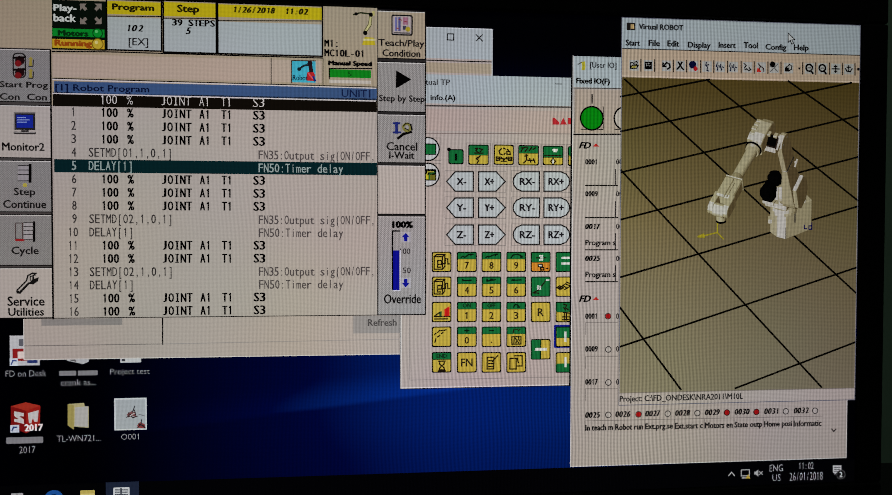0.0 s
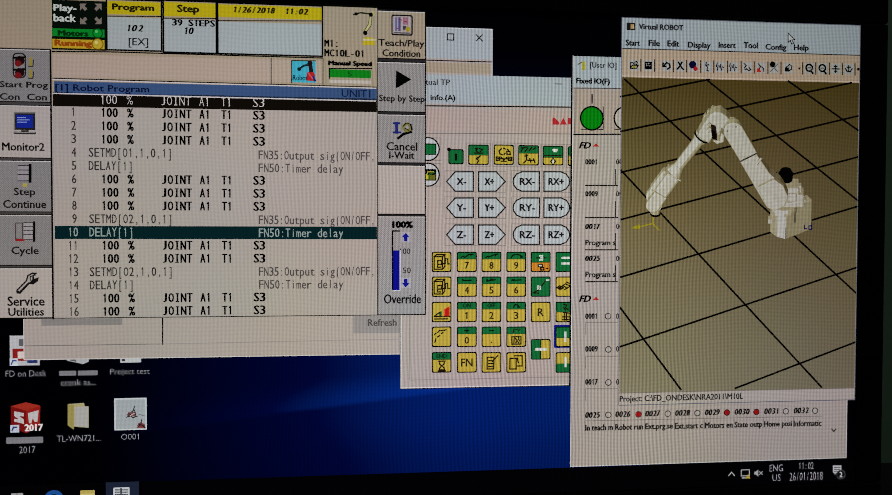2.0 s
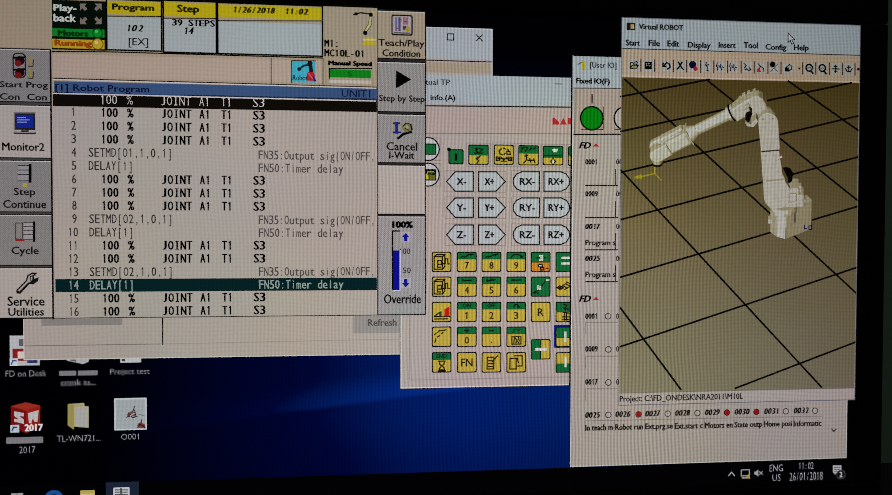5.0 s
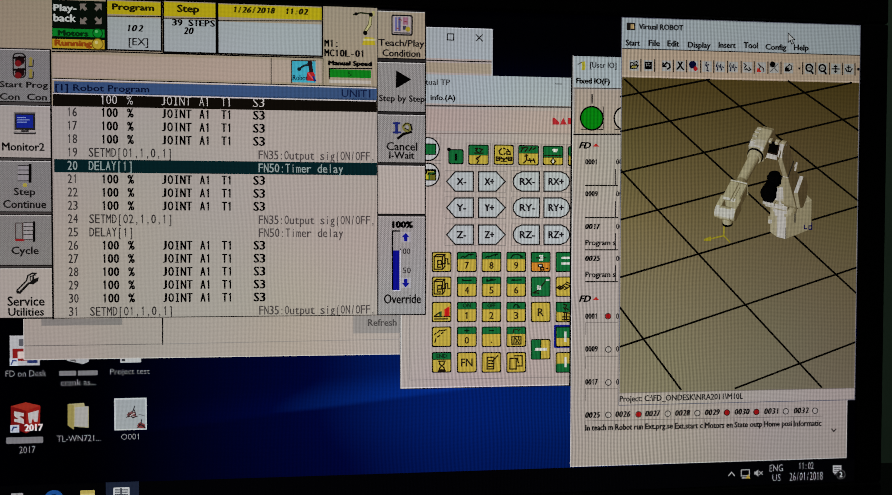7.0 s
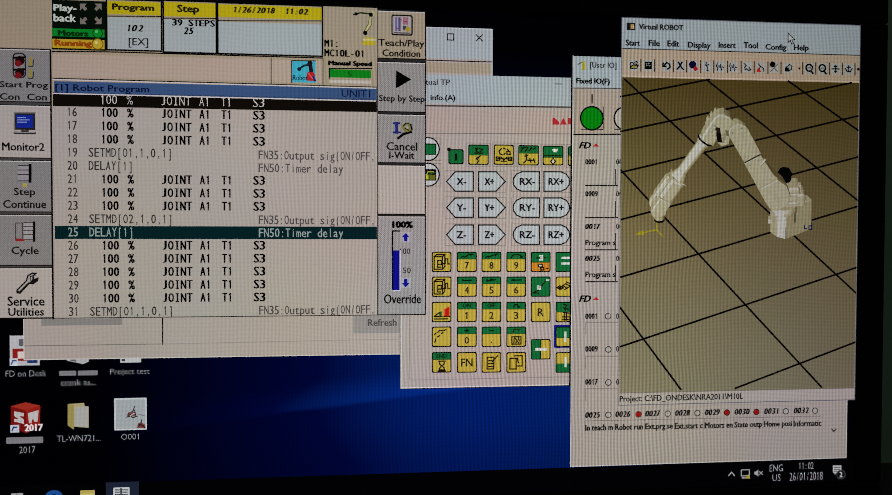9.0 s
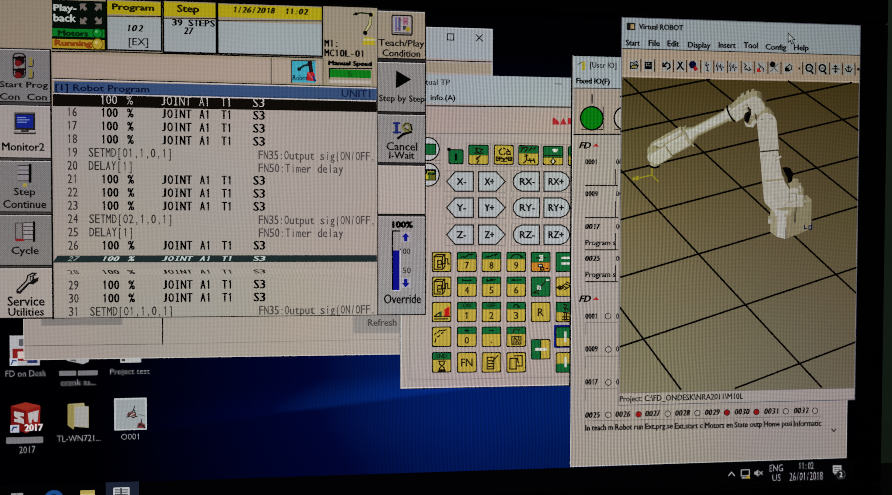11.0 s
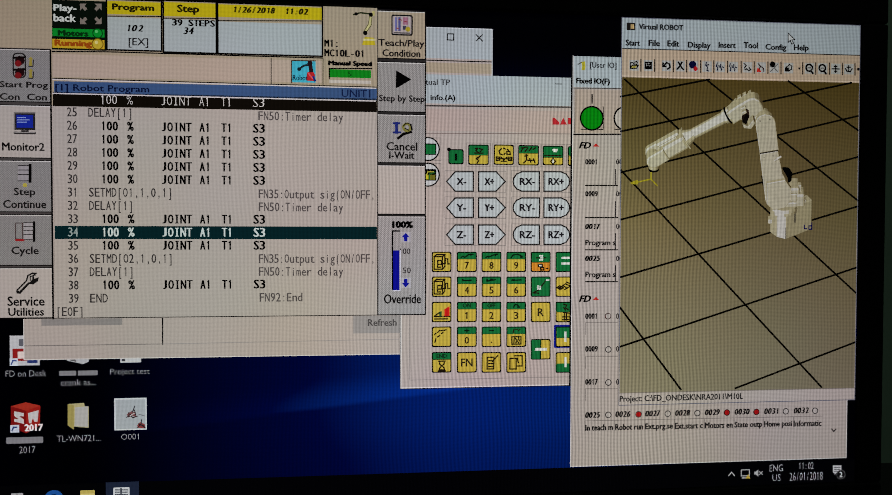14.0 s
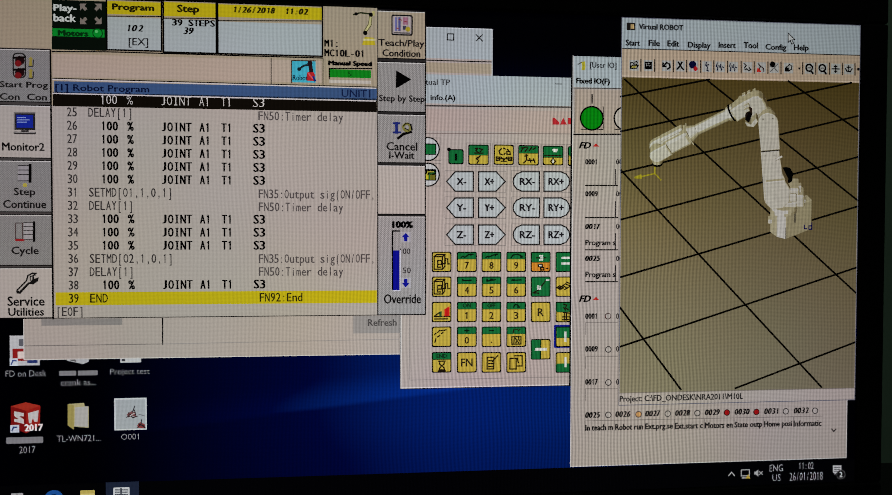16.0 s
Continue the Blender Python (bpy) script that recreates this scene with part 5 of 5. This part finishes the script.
shape(k, "wrench_handle", (172, 164, 158), [(30.0, 435.2), (43.0, 421.6), (45.0, 414.4), (50.6, 411.0), (53.0, 411.2), (50.2, 413.6), (50.6, 419.0), (47.0, 423.2), (44.6, 423.4), (32.0, 436.8)], 52)
for u in (0.0, 4.2):
    stroke(k, "wrench_mark", (20, 18, 18), [(47.6 + u, 420.4 - u / 3), (47.6 + u, 414.4 - u / 3), (50.2 + u, 414.2 - u / 3)], 1.5, 53)

k = button((562.9, 3.3), (637.8, 78.2), BEIGE, [("Teach/Play", (564.2, 48.1), (635.1, 61.5)), ("Condition", (570.4, 63.7), (628.9, 74.5))])
plate(k, "panel_symbol", INK, (584.0, 9.7), (617.3, 41.7), 51, 3)
plate(k, "panel_face", (172, 160, 158), (585.8, 11.8), (615.1, 39.5), 52, 2)
for x0, y0, x1, y1, c in ((694, 31, 698, 55, (110, 110, 160)), (700, 31, 704, 55, (80, 80, 130)), (708, 31, 717, 44, (160, 110, 130)), (708, 46, 714, 53, (60, 60, 80)), (692, 57, 721, 60, (80, 76, 76))):
    plate(k, "panel_detail", c, chart(x0, y0), chart(x1, y1), 53)
for x, y in ((702, 35), (711, 38), (697, 50)):
    stroke(k, "red_detail", (130, 44, 44), [chart(x,y), chart(x+4,y+1)], 1.4, 54)
disc(k, "yellow_detail", (170, 150, 40), (609.7, 31.7), 4, 54, n=10)
k = button((563.3, 82.4), (638.0, 160.7), GREY, [("Step by Step", (565.1, 134.3), (635.7, 147.0))])
shape(k, "play_symbol", INK, [(591.2, 95.8), (615.1, 109.3), (591.2, 124.0)], 51)
k = button((563.3, 163.5), (638.1, 239.9), GREY, [("Cancel", (576.6, 207.4), (624.2, 220.1)), ("I-Wait", (581.0, 222.0), (619.7, 233.0))])
stroke(k, "letter_symbol", (30, 40, 110), [(587.7, 178.0), (596.5, 177.9)], 3, 51)
stroke(k, "letter_symbol", (30, 40, 110), [(592.1, 178.0), (592.1, 192.1)], 4.5, 51)
stroke(k, "letter_symbol", (30, 40, 110), [(587.7, 192.2), (597.4, 192.0)], 3, 51)
stroke(k, "wrench_symbol", INK, [(594.8, 201.0), (602.8, 194.6), (614.3, 190.9)], 4, 51)
ring(k, "wrench_head", (122, 118, 58), (608.1, 183.9), 5.6, 3.6, 52, n=10)
stroke(k, "wrench_shade", INK, [(602.8, 182.2), (606.3, 177.7), (611.7, 177.6)], 1.4, 53)
stroke(k, "wrench_shade", INK, [(605.4, 185.7), (610.8, 188.3)], 1.4, 53)
stroke(k, "wrench_shade", INK, [(614.3, 179.3), (616.1, 187.3)], 2.4, 53)
button((563.3, 242.6), (638.2, 320.3), LIGHT, [])
k = button((563.8, 322.0), (638.5, 477.8), dithered((153, 150, 150)), [("Override", (572.7, 444.9), (630.3, 459.7))])
lettering(k, "100%", INK, (586.4, 330.8), (617.2, 340.9), 51, 0.06)
stroke(k, "scale_edge", INK, [(596.7, 345.9), (586.0, 345.9), (586.0, 437.0)], 2.2, 51)
plate(k, "level_bar", (14, 16, 138), (586.9, 376.2), (596.7, 438.4), 52, label="blue level bar")
stroke(k, "level_light", (200, 200, 214), [(598.0, 376.2), (598.1, 438.8), (586.9, 439.7)], 1.4, 52)
lettering(k, "100", (60, 56, 58), (598.0, 373.1), (613.7, 382.1), 51)
lettering(k, "50", (60, 56, 58), (602.1, 403.1), (614.6, 412.1), 51)
for y, d in ((417, 1), (497, -1)):
    plate(k, "arrow_pad", (168, 166, 172), chart(705.5,y-9), chart(722,y+9), 51)
    shape(k, "blue_arrow", (18, 22, 140), [chart(713,y-8*d), chart(720,y), chart(716,y), chart(716,y+7*d), chart(710,y+7*d), chart(710,y), chart(706,y)], 52)

# ---- picture of the robot arm ----
E_TILT = 32.53
A1, H1, O2, L2, KY, L3, LT = 13.0, 77.9, 26.0, 151.5, 29.9, 207.7, 40.3
robot = thing("robot_arm", 1233.0, 340.3, "white six-axis robot arm drawn in the simulation", "robot arm", l=62)
robot.scale = (1, SQUASH, 1)
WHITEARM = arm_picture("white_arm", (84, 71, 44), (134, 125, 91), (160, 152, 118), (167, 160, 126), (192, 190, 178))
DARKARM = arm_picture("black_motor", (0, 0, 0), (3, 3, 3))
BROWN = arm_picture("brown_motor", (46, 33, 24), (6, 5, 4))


def solid_part(name, pieces, material, label=""):
    """One part of the arm, from pieces given in dots."""
    bm = bmesh.new()
    for kind, *v in pieces:
        if kind == "box":
            lo, hi, bev = v
            out = bmesh.ops.create_cube(bm, size=1)["verts"]
            for w in out:
                w.co = [lo[i] + (w.co[i] + 0.5) * (hi[i] - lo[i]) for i in range(3)]
            if bev:
                bmesh.ops.bevel(bm, geom=list({e for w in out for e in w.link_edges}), offset=bev, segments=2, profile=0.5, affect="EDGES")
        elif kind == "prism":
            foot, z0, z1, bev = v
            low = bm.faces.new([bm.verts.new((x, y, z0)) for x, y in foot])
            up = bmesh.ops.extrude_face_region(bm, geom=[low])["geom"]
            top = [w for w in up if isinstance(w, bmesh.types.BMVert)]
            for w in top:
                w.co.z = z1
            rim = list({e for w in top for e in w.link_edges})
            bmesh.ops.recalc_face_normals(bm, faces=list({f for e in rim for f in e.link_faces} | {low}))
            bmesh.ops.bevel(bm, geom=rim, offset=bev, segments=2, profile=0.5, affect="EDGES")
        elif kind == "slab":
            rim, y0, y1, bev = v
            front = bm.faces.new([bm.verts.new((x, y1, z)) for x, z in rim])
            made = bmesh.ops.extrude_face_region(bm, geom=[front])["geom"]
            for w in made:
                if isinstance(w, bmesh.types.BMVert):
                    w.co.y = y0(w.co.z) if callable(y0) else y0
            edges = list(front.edges)
            whole = list({f for w in made if isinstance(w, bmesh.types.BMVert) for f in w.link_faces} | {front})
            bmesh.ops.recalc_face_normals(bm, faces=whole)
            if bev:
                bmesh.ops.bevel(bm, geom=edges, offset=bev, segments=2, profile=0.5, affect="EDGES")
        else:
            c0, c1, r0, r1 = v
            c0, c1 = Vector(c0), Vector(c1)
            m = Matrix.Translation((c0 + c1) / 2) @ (c1 - c0).to_track_quat("Z", "Y").to_matrix().to_4x4()
            bmesh.ops.create_cone(bm, cap_ends=True, segments=24, radius1=r0, radius2=r1, depth=(c1 - c0).length, matrix=m)
    bmesh.ops.scale(bm, vec=(U, U, U), verts=bm.verts)
    me = bpy.data.meshes.new(name)
    bm.to_mesh(me)
    bm.free()
    me.materials.append(material)
    ob = new(name, me)
    ob.parent = robot
    return tagged(ob, label)


TILT = pose(0, 0, 0, E_TILT)
base = solid_part("base", [("prism", [(-25, 0), (-12, -17), (3, -23), (48, 8), (30, 26), (-12, 24)], -6, 40, 1.6), ("prism", [(21, -10.5), (49, 8), (40, 24), (12, 8)], -4, 52, 1.8),
                           ("box", (28, -2, 50), (38, 8, 57), 1.5), ("box", (-28, -6, 12), (-20, 8, 20), 1.5), ("box", (-16, -18, 34), (8, 4, 42), 2), ("cyl", (0, 0, 38), (0, 0, 44), 24, 24)], WHITEARM)
base.matrix_basis = TILT
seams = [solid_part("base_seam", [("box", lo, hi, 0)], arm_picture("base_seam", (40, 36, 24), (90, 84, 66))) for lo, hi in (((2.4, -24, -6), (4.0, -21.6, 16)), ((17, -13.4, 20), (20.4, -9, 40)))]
for s in seams:
    s.matrix_basis = TILT
turret = solid_part("turret", [("cyl", (0, 0, 44), (0, 0, 50), 25, 24), ("box", (-22, -28, 49), (22, 14, 58), 2), ("box", (-26, -26, 57), (12, 10, 83), 3), ("box", (-35, -16, 48), (-12, 13, 72), 3),
                               ("box", (-21, 12, 62), (-6, 17, 77), 1.5), ("box", (9, -4, 56), (21, 12, 92), 3), ("cyl", (A1, 4, H1), (A1, 14, H1), 18, 18), ("box", (-30, -10, 70), (-24, 2, 84), 1.5)], WHITEARM)
ledge = solid_part("turret_ledge", [("box", (-18, -32, 54), (24, -10, 60), 1.5)], WHITEARM)
shoulder_motor = solid_part("shoulder_motor", [("cyl", (-2, -20, 76), (-2, -20, 95), 12, 12), ("cyl", (-2, -20, 95), (-2, -20, 101), 11.5, 10), ("cyl", (-2, -20, 92), (-2, -20, 95), 13, 13),
                                               ("cyl", (13, -21, 82), (31, -21, 82), 12.5, 12.5), ("cyl", (31, -21, 82), (38, -21, 81), 11, 9), ("box", (10, -30, 64), (31, -10, 84), 3)], DARKARM, "black shoulder motor")


def bow(cx, cz, r, a0, a1, n=9):
    """Points on an arc of the x-z plane."""
    return [(cx + r * math.cos(radians(a0 + (a1 - a0) * i / n)), cz + r * math.sin(radians(a0 + (a1 - a0) * i / n))) for i in range(n + 1)]


lower_arm = solid_part("lower_arm", [("slab", bow(1.5, 152, 17.5, 0, 180) + [(-14, 97), (19.5, 97)], 25, 34, 1.2),
                                     ("slab", [(20, 96), (-12.5, 96), (-14, 50), (-21, 26)] + bow(1, 4, 22, 178, 362), lambda z: 25 - 13 * min(max((96 - z) / 60, 0), 1), 35, 1.2),
                                     ("cyl", (1, 14, 152), (1, 26, 152), 13, 13)], WHITEARM)
foot_cover = solid_part("arm_foot_cover", [("slab", [(16, 41), (-17, 41), (-25, 22), (-22, 0), (-8, -13), (12, -13), (21, 0)], 34, 42, 1.2)], WHITEARM)
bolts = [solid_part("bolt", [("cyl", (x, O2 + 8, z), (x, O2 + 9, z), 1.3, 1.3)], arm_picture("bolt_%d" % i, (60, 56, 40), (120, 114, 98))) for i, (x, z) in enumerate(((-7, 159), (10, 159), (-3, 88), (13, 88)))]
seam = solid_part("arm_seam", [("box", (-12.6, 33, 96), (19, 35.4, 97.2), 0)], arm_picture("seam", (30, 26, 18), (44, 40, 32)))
rod = solid_part("cable_rod", [("cyl", (-4, 37.5, 80), (-17, 37.5, 86), 2.0, 2.0), ("box", (-13, 33, 82), (-9, 38, 86), 1)], WHITEARM)
elbow_motor = solid_part("elbow_motor", [("slab", [(20, 35), (18, 27), (31.5, 15), (34.5, 23)], 11, 31, 0.8)], BROWN, "black elbow motor")
bracket = solid_part("motor_bracket", [("box", (18, 12, 35), (27, 19, 40), 1), ("box", (18, 25, 35), (27, 32, 40), 1), ("slab", [(36, 21), (38, 12), (28, 4), (16, 10), (16, 17), (30, 11)], 12, 32, 1), ("slab", [(38, 26), (39, 10), (26, 3), (6, 0), (6, 12)], 8, 12, 1), ("box", (4, 8, -2), (17, 20, 12), 3)], WHITEARM)
elbow = solid_part("elbow_housing", [("slab", [(-7, 22), (-7, 33), (-3, 41), (6, 45), (32, 44.5), (46, 43), (54, 41), (54, 17), (40, 18), (20, 11), (6, 7), (-4, 11)], -6, 14, 2.5),
                                     ("slab", [(0, 14), (-4, 30), (4, 39), (34, 41), (46, 38), (47, 20), (20, 14)], -16, -5, 1.0), ("cyl", (2, 6, 4), (2, 26, 4), 11, 11), ("cyl", (50, 0, KY), (55, 0, KY), 14, 13.5)], WHITEARM)
caps = [solid_part("housing_cap", [("box", (x, -15.5, 38), (x + w, -6.5, h), 1.0)], WHITEARM) for x, w, h in ((2, 6, 43), (11, 7, 45), (21, 7, 45.5), (31, 5, 43))]
collar = solid_part("arm_collar", [("cyl", (54.5, 0, KY), (57.2, 0, KY), 14.8, 14.8)], DARKARM, "black collar")
ring_flange = solid_part("tube_flange", [("cyl", (57, 0, KY), (63, 0, KY), 13, 12.5)], WHITEARM)
forearm = solid_part("forearm_tube", [("cyl", (62, 0, KY), (142, 0, KY + 2), 10.2, 8.8), ("cyl", (124, 1, KY + 2), (138.5, 2, KY + 2), 9, 15)], WHITEARM)
housing = solid_part("wrist_housing", [("box", (139, -14, 21), (184, 18, 45), 4)], WHITEARM)
plate_end = solid_part("wrist_plate", [("box", (137.5, -13.6, 18.5), (140, 17.6, 45.3), 1.0)], WHITEARM)
cover = solid_part("wrist_cover", [("box", (144, -11, 43), (188, 5, 49.5), 3), ("box", (150, 6.5, 43), (184, 9, 47), 1)], WHITEARM)
forks = [solid_part("wrist_fork", [("slab", [(178, 45), (178, 22), (200, 21)] + bow(203, 33, 12, -80, 90), y, y + 9, 2)], WHITEARM) for y in (-15.5, 12)]
wrist = solid_part("wrist", [("cyl", (-3, -7, 2), (-3, 13, 2), 11.5, 11.5), ("cyl", (-4, 5, -16), (-4, 5, 2), 8.5, 11)], WHITEARM)
flange = solid_part("wrist_flange", [("cyl", (-4, 5, -19), (-4, 5, -15.5), 9, 9)], DARKARM)
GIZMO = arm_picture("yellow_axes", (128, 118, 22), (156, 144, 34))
axes = solid_part("axis_marker", [("box", (-1.1, 20, -0.6), (1.1, 21, 25), 0), ("cyl", (0, 20, 0), (-24, 20, -5.5), 1.2, 1.2), ("cyl", (-22, 20, -5), (-34, 20, -7), 4.0, 1.5), ("cyl", (0, 20, 0), (11, 20, -11), 1.1, 1.1)], GIZMO, "yellow axis cross at the tool point")
tag_text = lettering(sim, "1d", (26, 24, 84), (1268.1, 330.3), (1281.4, 340.7), 39, 0.03)


# ---- what moves ----
def motions():
    def beside(t, n):
        return (math.floor(t * FPS) + n) / FPS

    # the program's steps: each list line turns its lit back to the front while its step runs, and the list scrolls twice
    scroll = [(0.0, 1), (6.05, 16), (12.37, 25)]
    ends = [t for t, s in STEPS[1:]] + [99.0]
    for n, hub in LINES.items():
        home = hub.location.copy()
        keyed = {0.0, 16.0}
        for t, first in scroll[1:]:
            keyed |= {beside(t, -1), beside(t, 0)}
        spans = [(t, e) for (t, s), e in zip(STEPS, ends) if s == n]
        for t, e in spans:
            for edge in (t, e):
                if 0.2 < edge < 16:
                    keyed |= {beside(edge, k) for k in (-2, -1, 0, 1)}
        rows = []
        for t in sorted(keyed):
            first = [f for s, f in scroll if t >= s - 0.02][-1]
            slot = n - first
            turn = 0.0
            for b, e in spans:
                on = 1.0 if b < 0.2 else (t - beside(b, -2)) * FPS / 3
                off = (t - beside(e, -2)) * FPS / 3
                turn += 180 * (min(max(on, 0), 1) - min(max(off, 0), 1))
            away = max(0, -slot, slot - 15)
            slot = min(max(slot, -1), 16)
            rows.append((t, Matrix.Translation(home + Vector((0, away * 3.0 * LZ * 10, -slot * ROW * U))) @ pose(0, 0, 0, turn)))
        walk(hub, rows)
    # the counter's cards
    for s, card in COUNT.items():
        home = card.location.copy()
        rows = [(0.0, 0 if STEPS[0][1] == s else 1)]
        for (t, v), e in zip(STEPS, ends):
            if v == s:
                if t > 0.2:
                    rows += [(beside(t, -1), 1), (beside(t, 0), 0)]
                if e < 16:
                    rows += [(beside(e, -1), 0), (beside(e, 0), 1)]
        rows.append((16.0, rows[-1][1]))
        walk(card, [(t, Matrix.Translation(home + Vector((24 * U * k, 0, 0)))) for t, k in rows])
    # lamps that turn over
    for hub, axis, start, turns in ((out_lamp, "Z", 0, (0.43, 6.85, 7.65, 12.37, 12.95)), (run_lamp, "Z", 0, (15.93,)), (running, "X", 0, (15.93,))):
        home = hub.location.copy()
        rows, a = [(0.0, start)], start
        for t in turns:
            for k in range(4):
                rows.append((beside(t, k - 2), a + 60 * k))
            a += 180
        rows.append((16.0, a))
        walk(hub, [(t, Matrix.Translation(home) @ Matrix.Rotation(radians(v), 4, axis)) for t, v in rows])
    # the arm: seconds, turn of the base, lean of the lower arm, dip of the forearm
    arm = [
        (0, 65.6, 22.7, 14.5), (0.4, 65.6, 22.7, 14.5), (0.5, 63.5, 21.6, 15.2), (0.6, 61.3, 19.7, 16.5),
        (0.7, 46.1, 21.1, 10.5), (0.8, 8.2, 10.5, 31.4), (1.1, 7.4, 10.5, 31.5), (1.2, 4.5, 16.9, 39.4),
        (1.4, 2.5, 17.8, 40.9), (1.5, 1.3, 29.5, 56.9), (3.8, -0.4, 30.1, 58), (3.9, 1.9, 28.4, 55.5),
        (4, -2.6, 16.2, 40.1), (4.1, -1.9, 16.3, 39.6), (4.2, -0.4, 13.9, 35.5), (4.35, 1.1, 6.1, 30.8),
        (5.65, 1.1, 6.1, 30.8), (5.85, 33.3, 9.6, -5.6), (6, 41.4, 17.2, -7.2), (6.1, 58.7, 28.5, -9.4),
        (6.2, 68, 33.6, -10.4), (6.3, 68.2, 34.5, -10.8), (6.4, 69.3, 29.2, 10.2), (7.7, 69.2, 28.3, 10.9),
        (7.8, 59.1, 25.2, 12.4), (7.9, 46.4, 19.6, 15.4), (8, 34.3, 17.3, 18.6), (8.1, 5, 9.1, 31.2),
        (8.6, 1.3, 10.5, 34.2), (8.7, 7.6, 21.6, 48.2), (8.8, 6.7, 27.5, 57.3), (10.75, 5.9, 28, 57.8),
        (10.85, 7.3, 22.1, 48.3), (10.95, 1.3, 10.5, 34.2), (11.05, 1.1, 6.1, 30.8), (11.25, 32.3, 9.1, -3.3),
        (11.3, 33.3, 9.6, -5.6), (11.4, 39.4, 12.8, -4), (11.5, 40.1, 14.5, -5.5), (11.6, 58.9, 27.8, -8.6),
        (11.7, 58.4, 27.2, -8.8), (11.8, 68.3, 32.5, -9.7), (12.1, 68.5, 33.6, -10.1), (12.2, 69.1, 31.8, 1),
        (12.3, 69.1, 28.7, 10.6), (13.1, 69.2, 28.3, 10.9), (13.15, 57.8, 22, 15.2), (13.5, 57.9, 23.1, 14.4),
        (13.6, 36, 18.8, 16.2), (13.7, 3.9, 9.1, 31.5), (14, 4.9, 8.8, 30.8), (14.3, 1.3, 10, 33.4),
        (14.4, 6.1, 23.1, 49.6), (14.7, 6.1, 23.1, 49.6), (14.8, 6.7, 27.5, 57.3), (15.5, 5.5, 28, 58.3),
        (15.6, 8.1, 27.2, 54.3), (15.7, 4.9, 24.1, 50.8), (15.8, 2.8, 9.9, 32.9), (15.9, 1.7, 7.6, 30.7),
        (16, 1.1, 6.1, 30.8),
    ]
    moved = {p: [] for p in (turret, ledge, shoulder_motor, lower_arm, foot_cover, seam, *bolts, rod, elbow_motor, bracket, elbow, *caps, ring_flange, forearm, housing, plate_end, cover, *forks, collar, wrist, flange, axes)}
    for t, q1, q2, q3 in arm:
        spin = TILT @ pose(0, 0, 0, 0, 0, 180 + q1)
        r2, z2 = A1 + L2 * math.sin(radians(q2)), H1 + L2 * math.cos(radians(q2))
        c, s = math.cos(radians(q3)), math.sin(radians(q3))
        rw, zw = r2 + KY * s + L3 * c, z2 + KY * c - L3 * s
        low = spin @ pose(A1 * U, 0, H1 * U, 0, q2)
        fore = spin @ pose(r2 * U, 0, z2 * U, 0, q3)
        for p in (turret, ledge, shoulder_motor):
            moved[p].append((t, spin))
        for p in (lower_arm, foot_cover, seam, *bolts, rod):
            moved[p].append((t, low))
        for p in (elbow_motor, bracket, elbow, *caps, ring_flange, forearm, housing, plate_end, cover, *forks, collar):
            moved[p].append((t, fore))
        for p in (wrist, flange):
            moved[p].append((t, spin @ pose(rw * U, 0, zw * U)))
        tip = spin @ Vector((rw * U, 0, (zw - LT) * U))
        moved[axes].append((t, Matrix.Translation(tip)))
    for p, rows in moved.items():
        walk(p, rows)


motions()
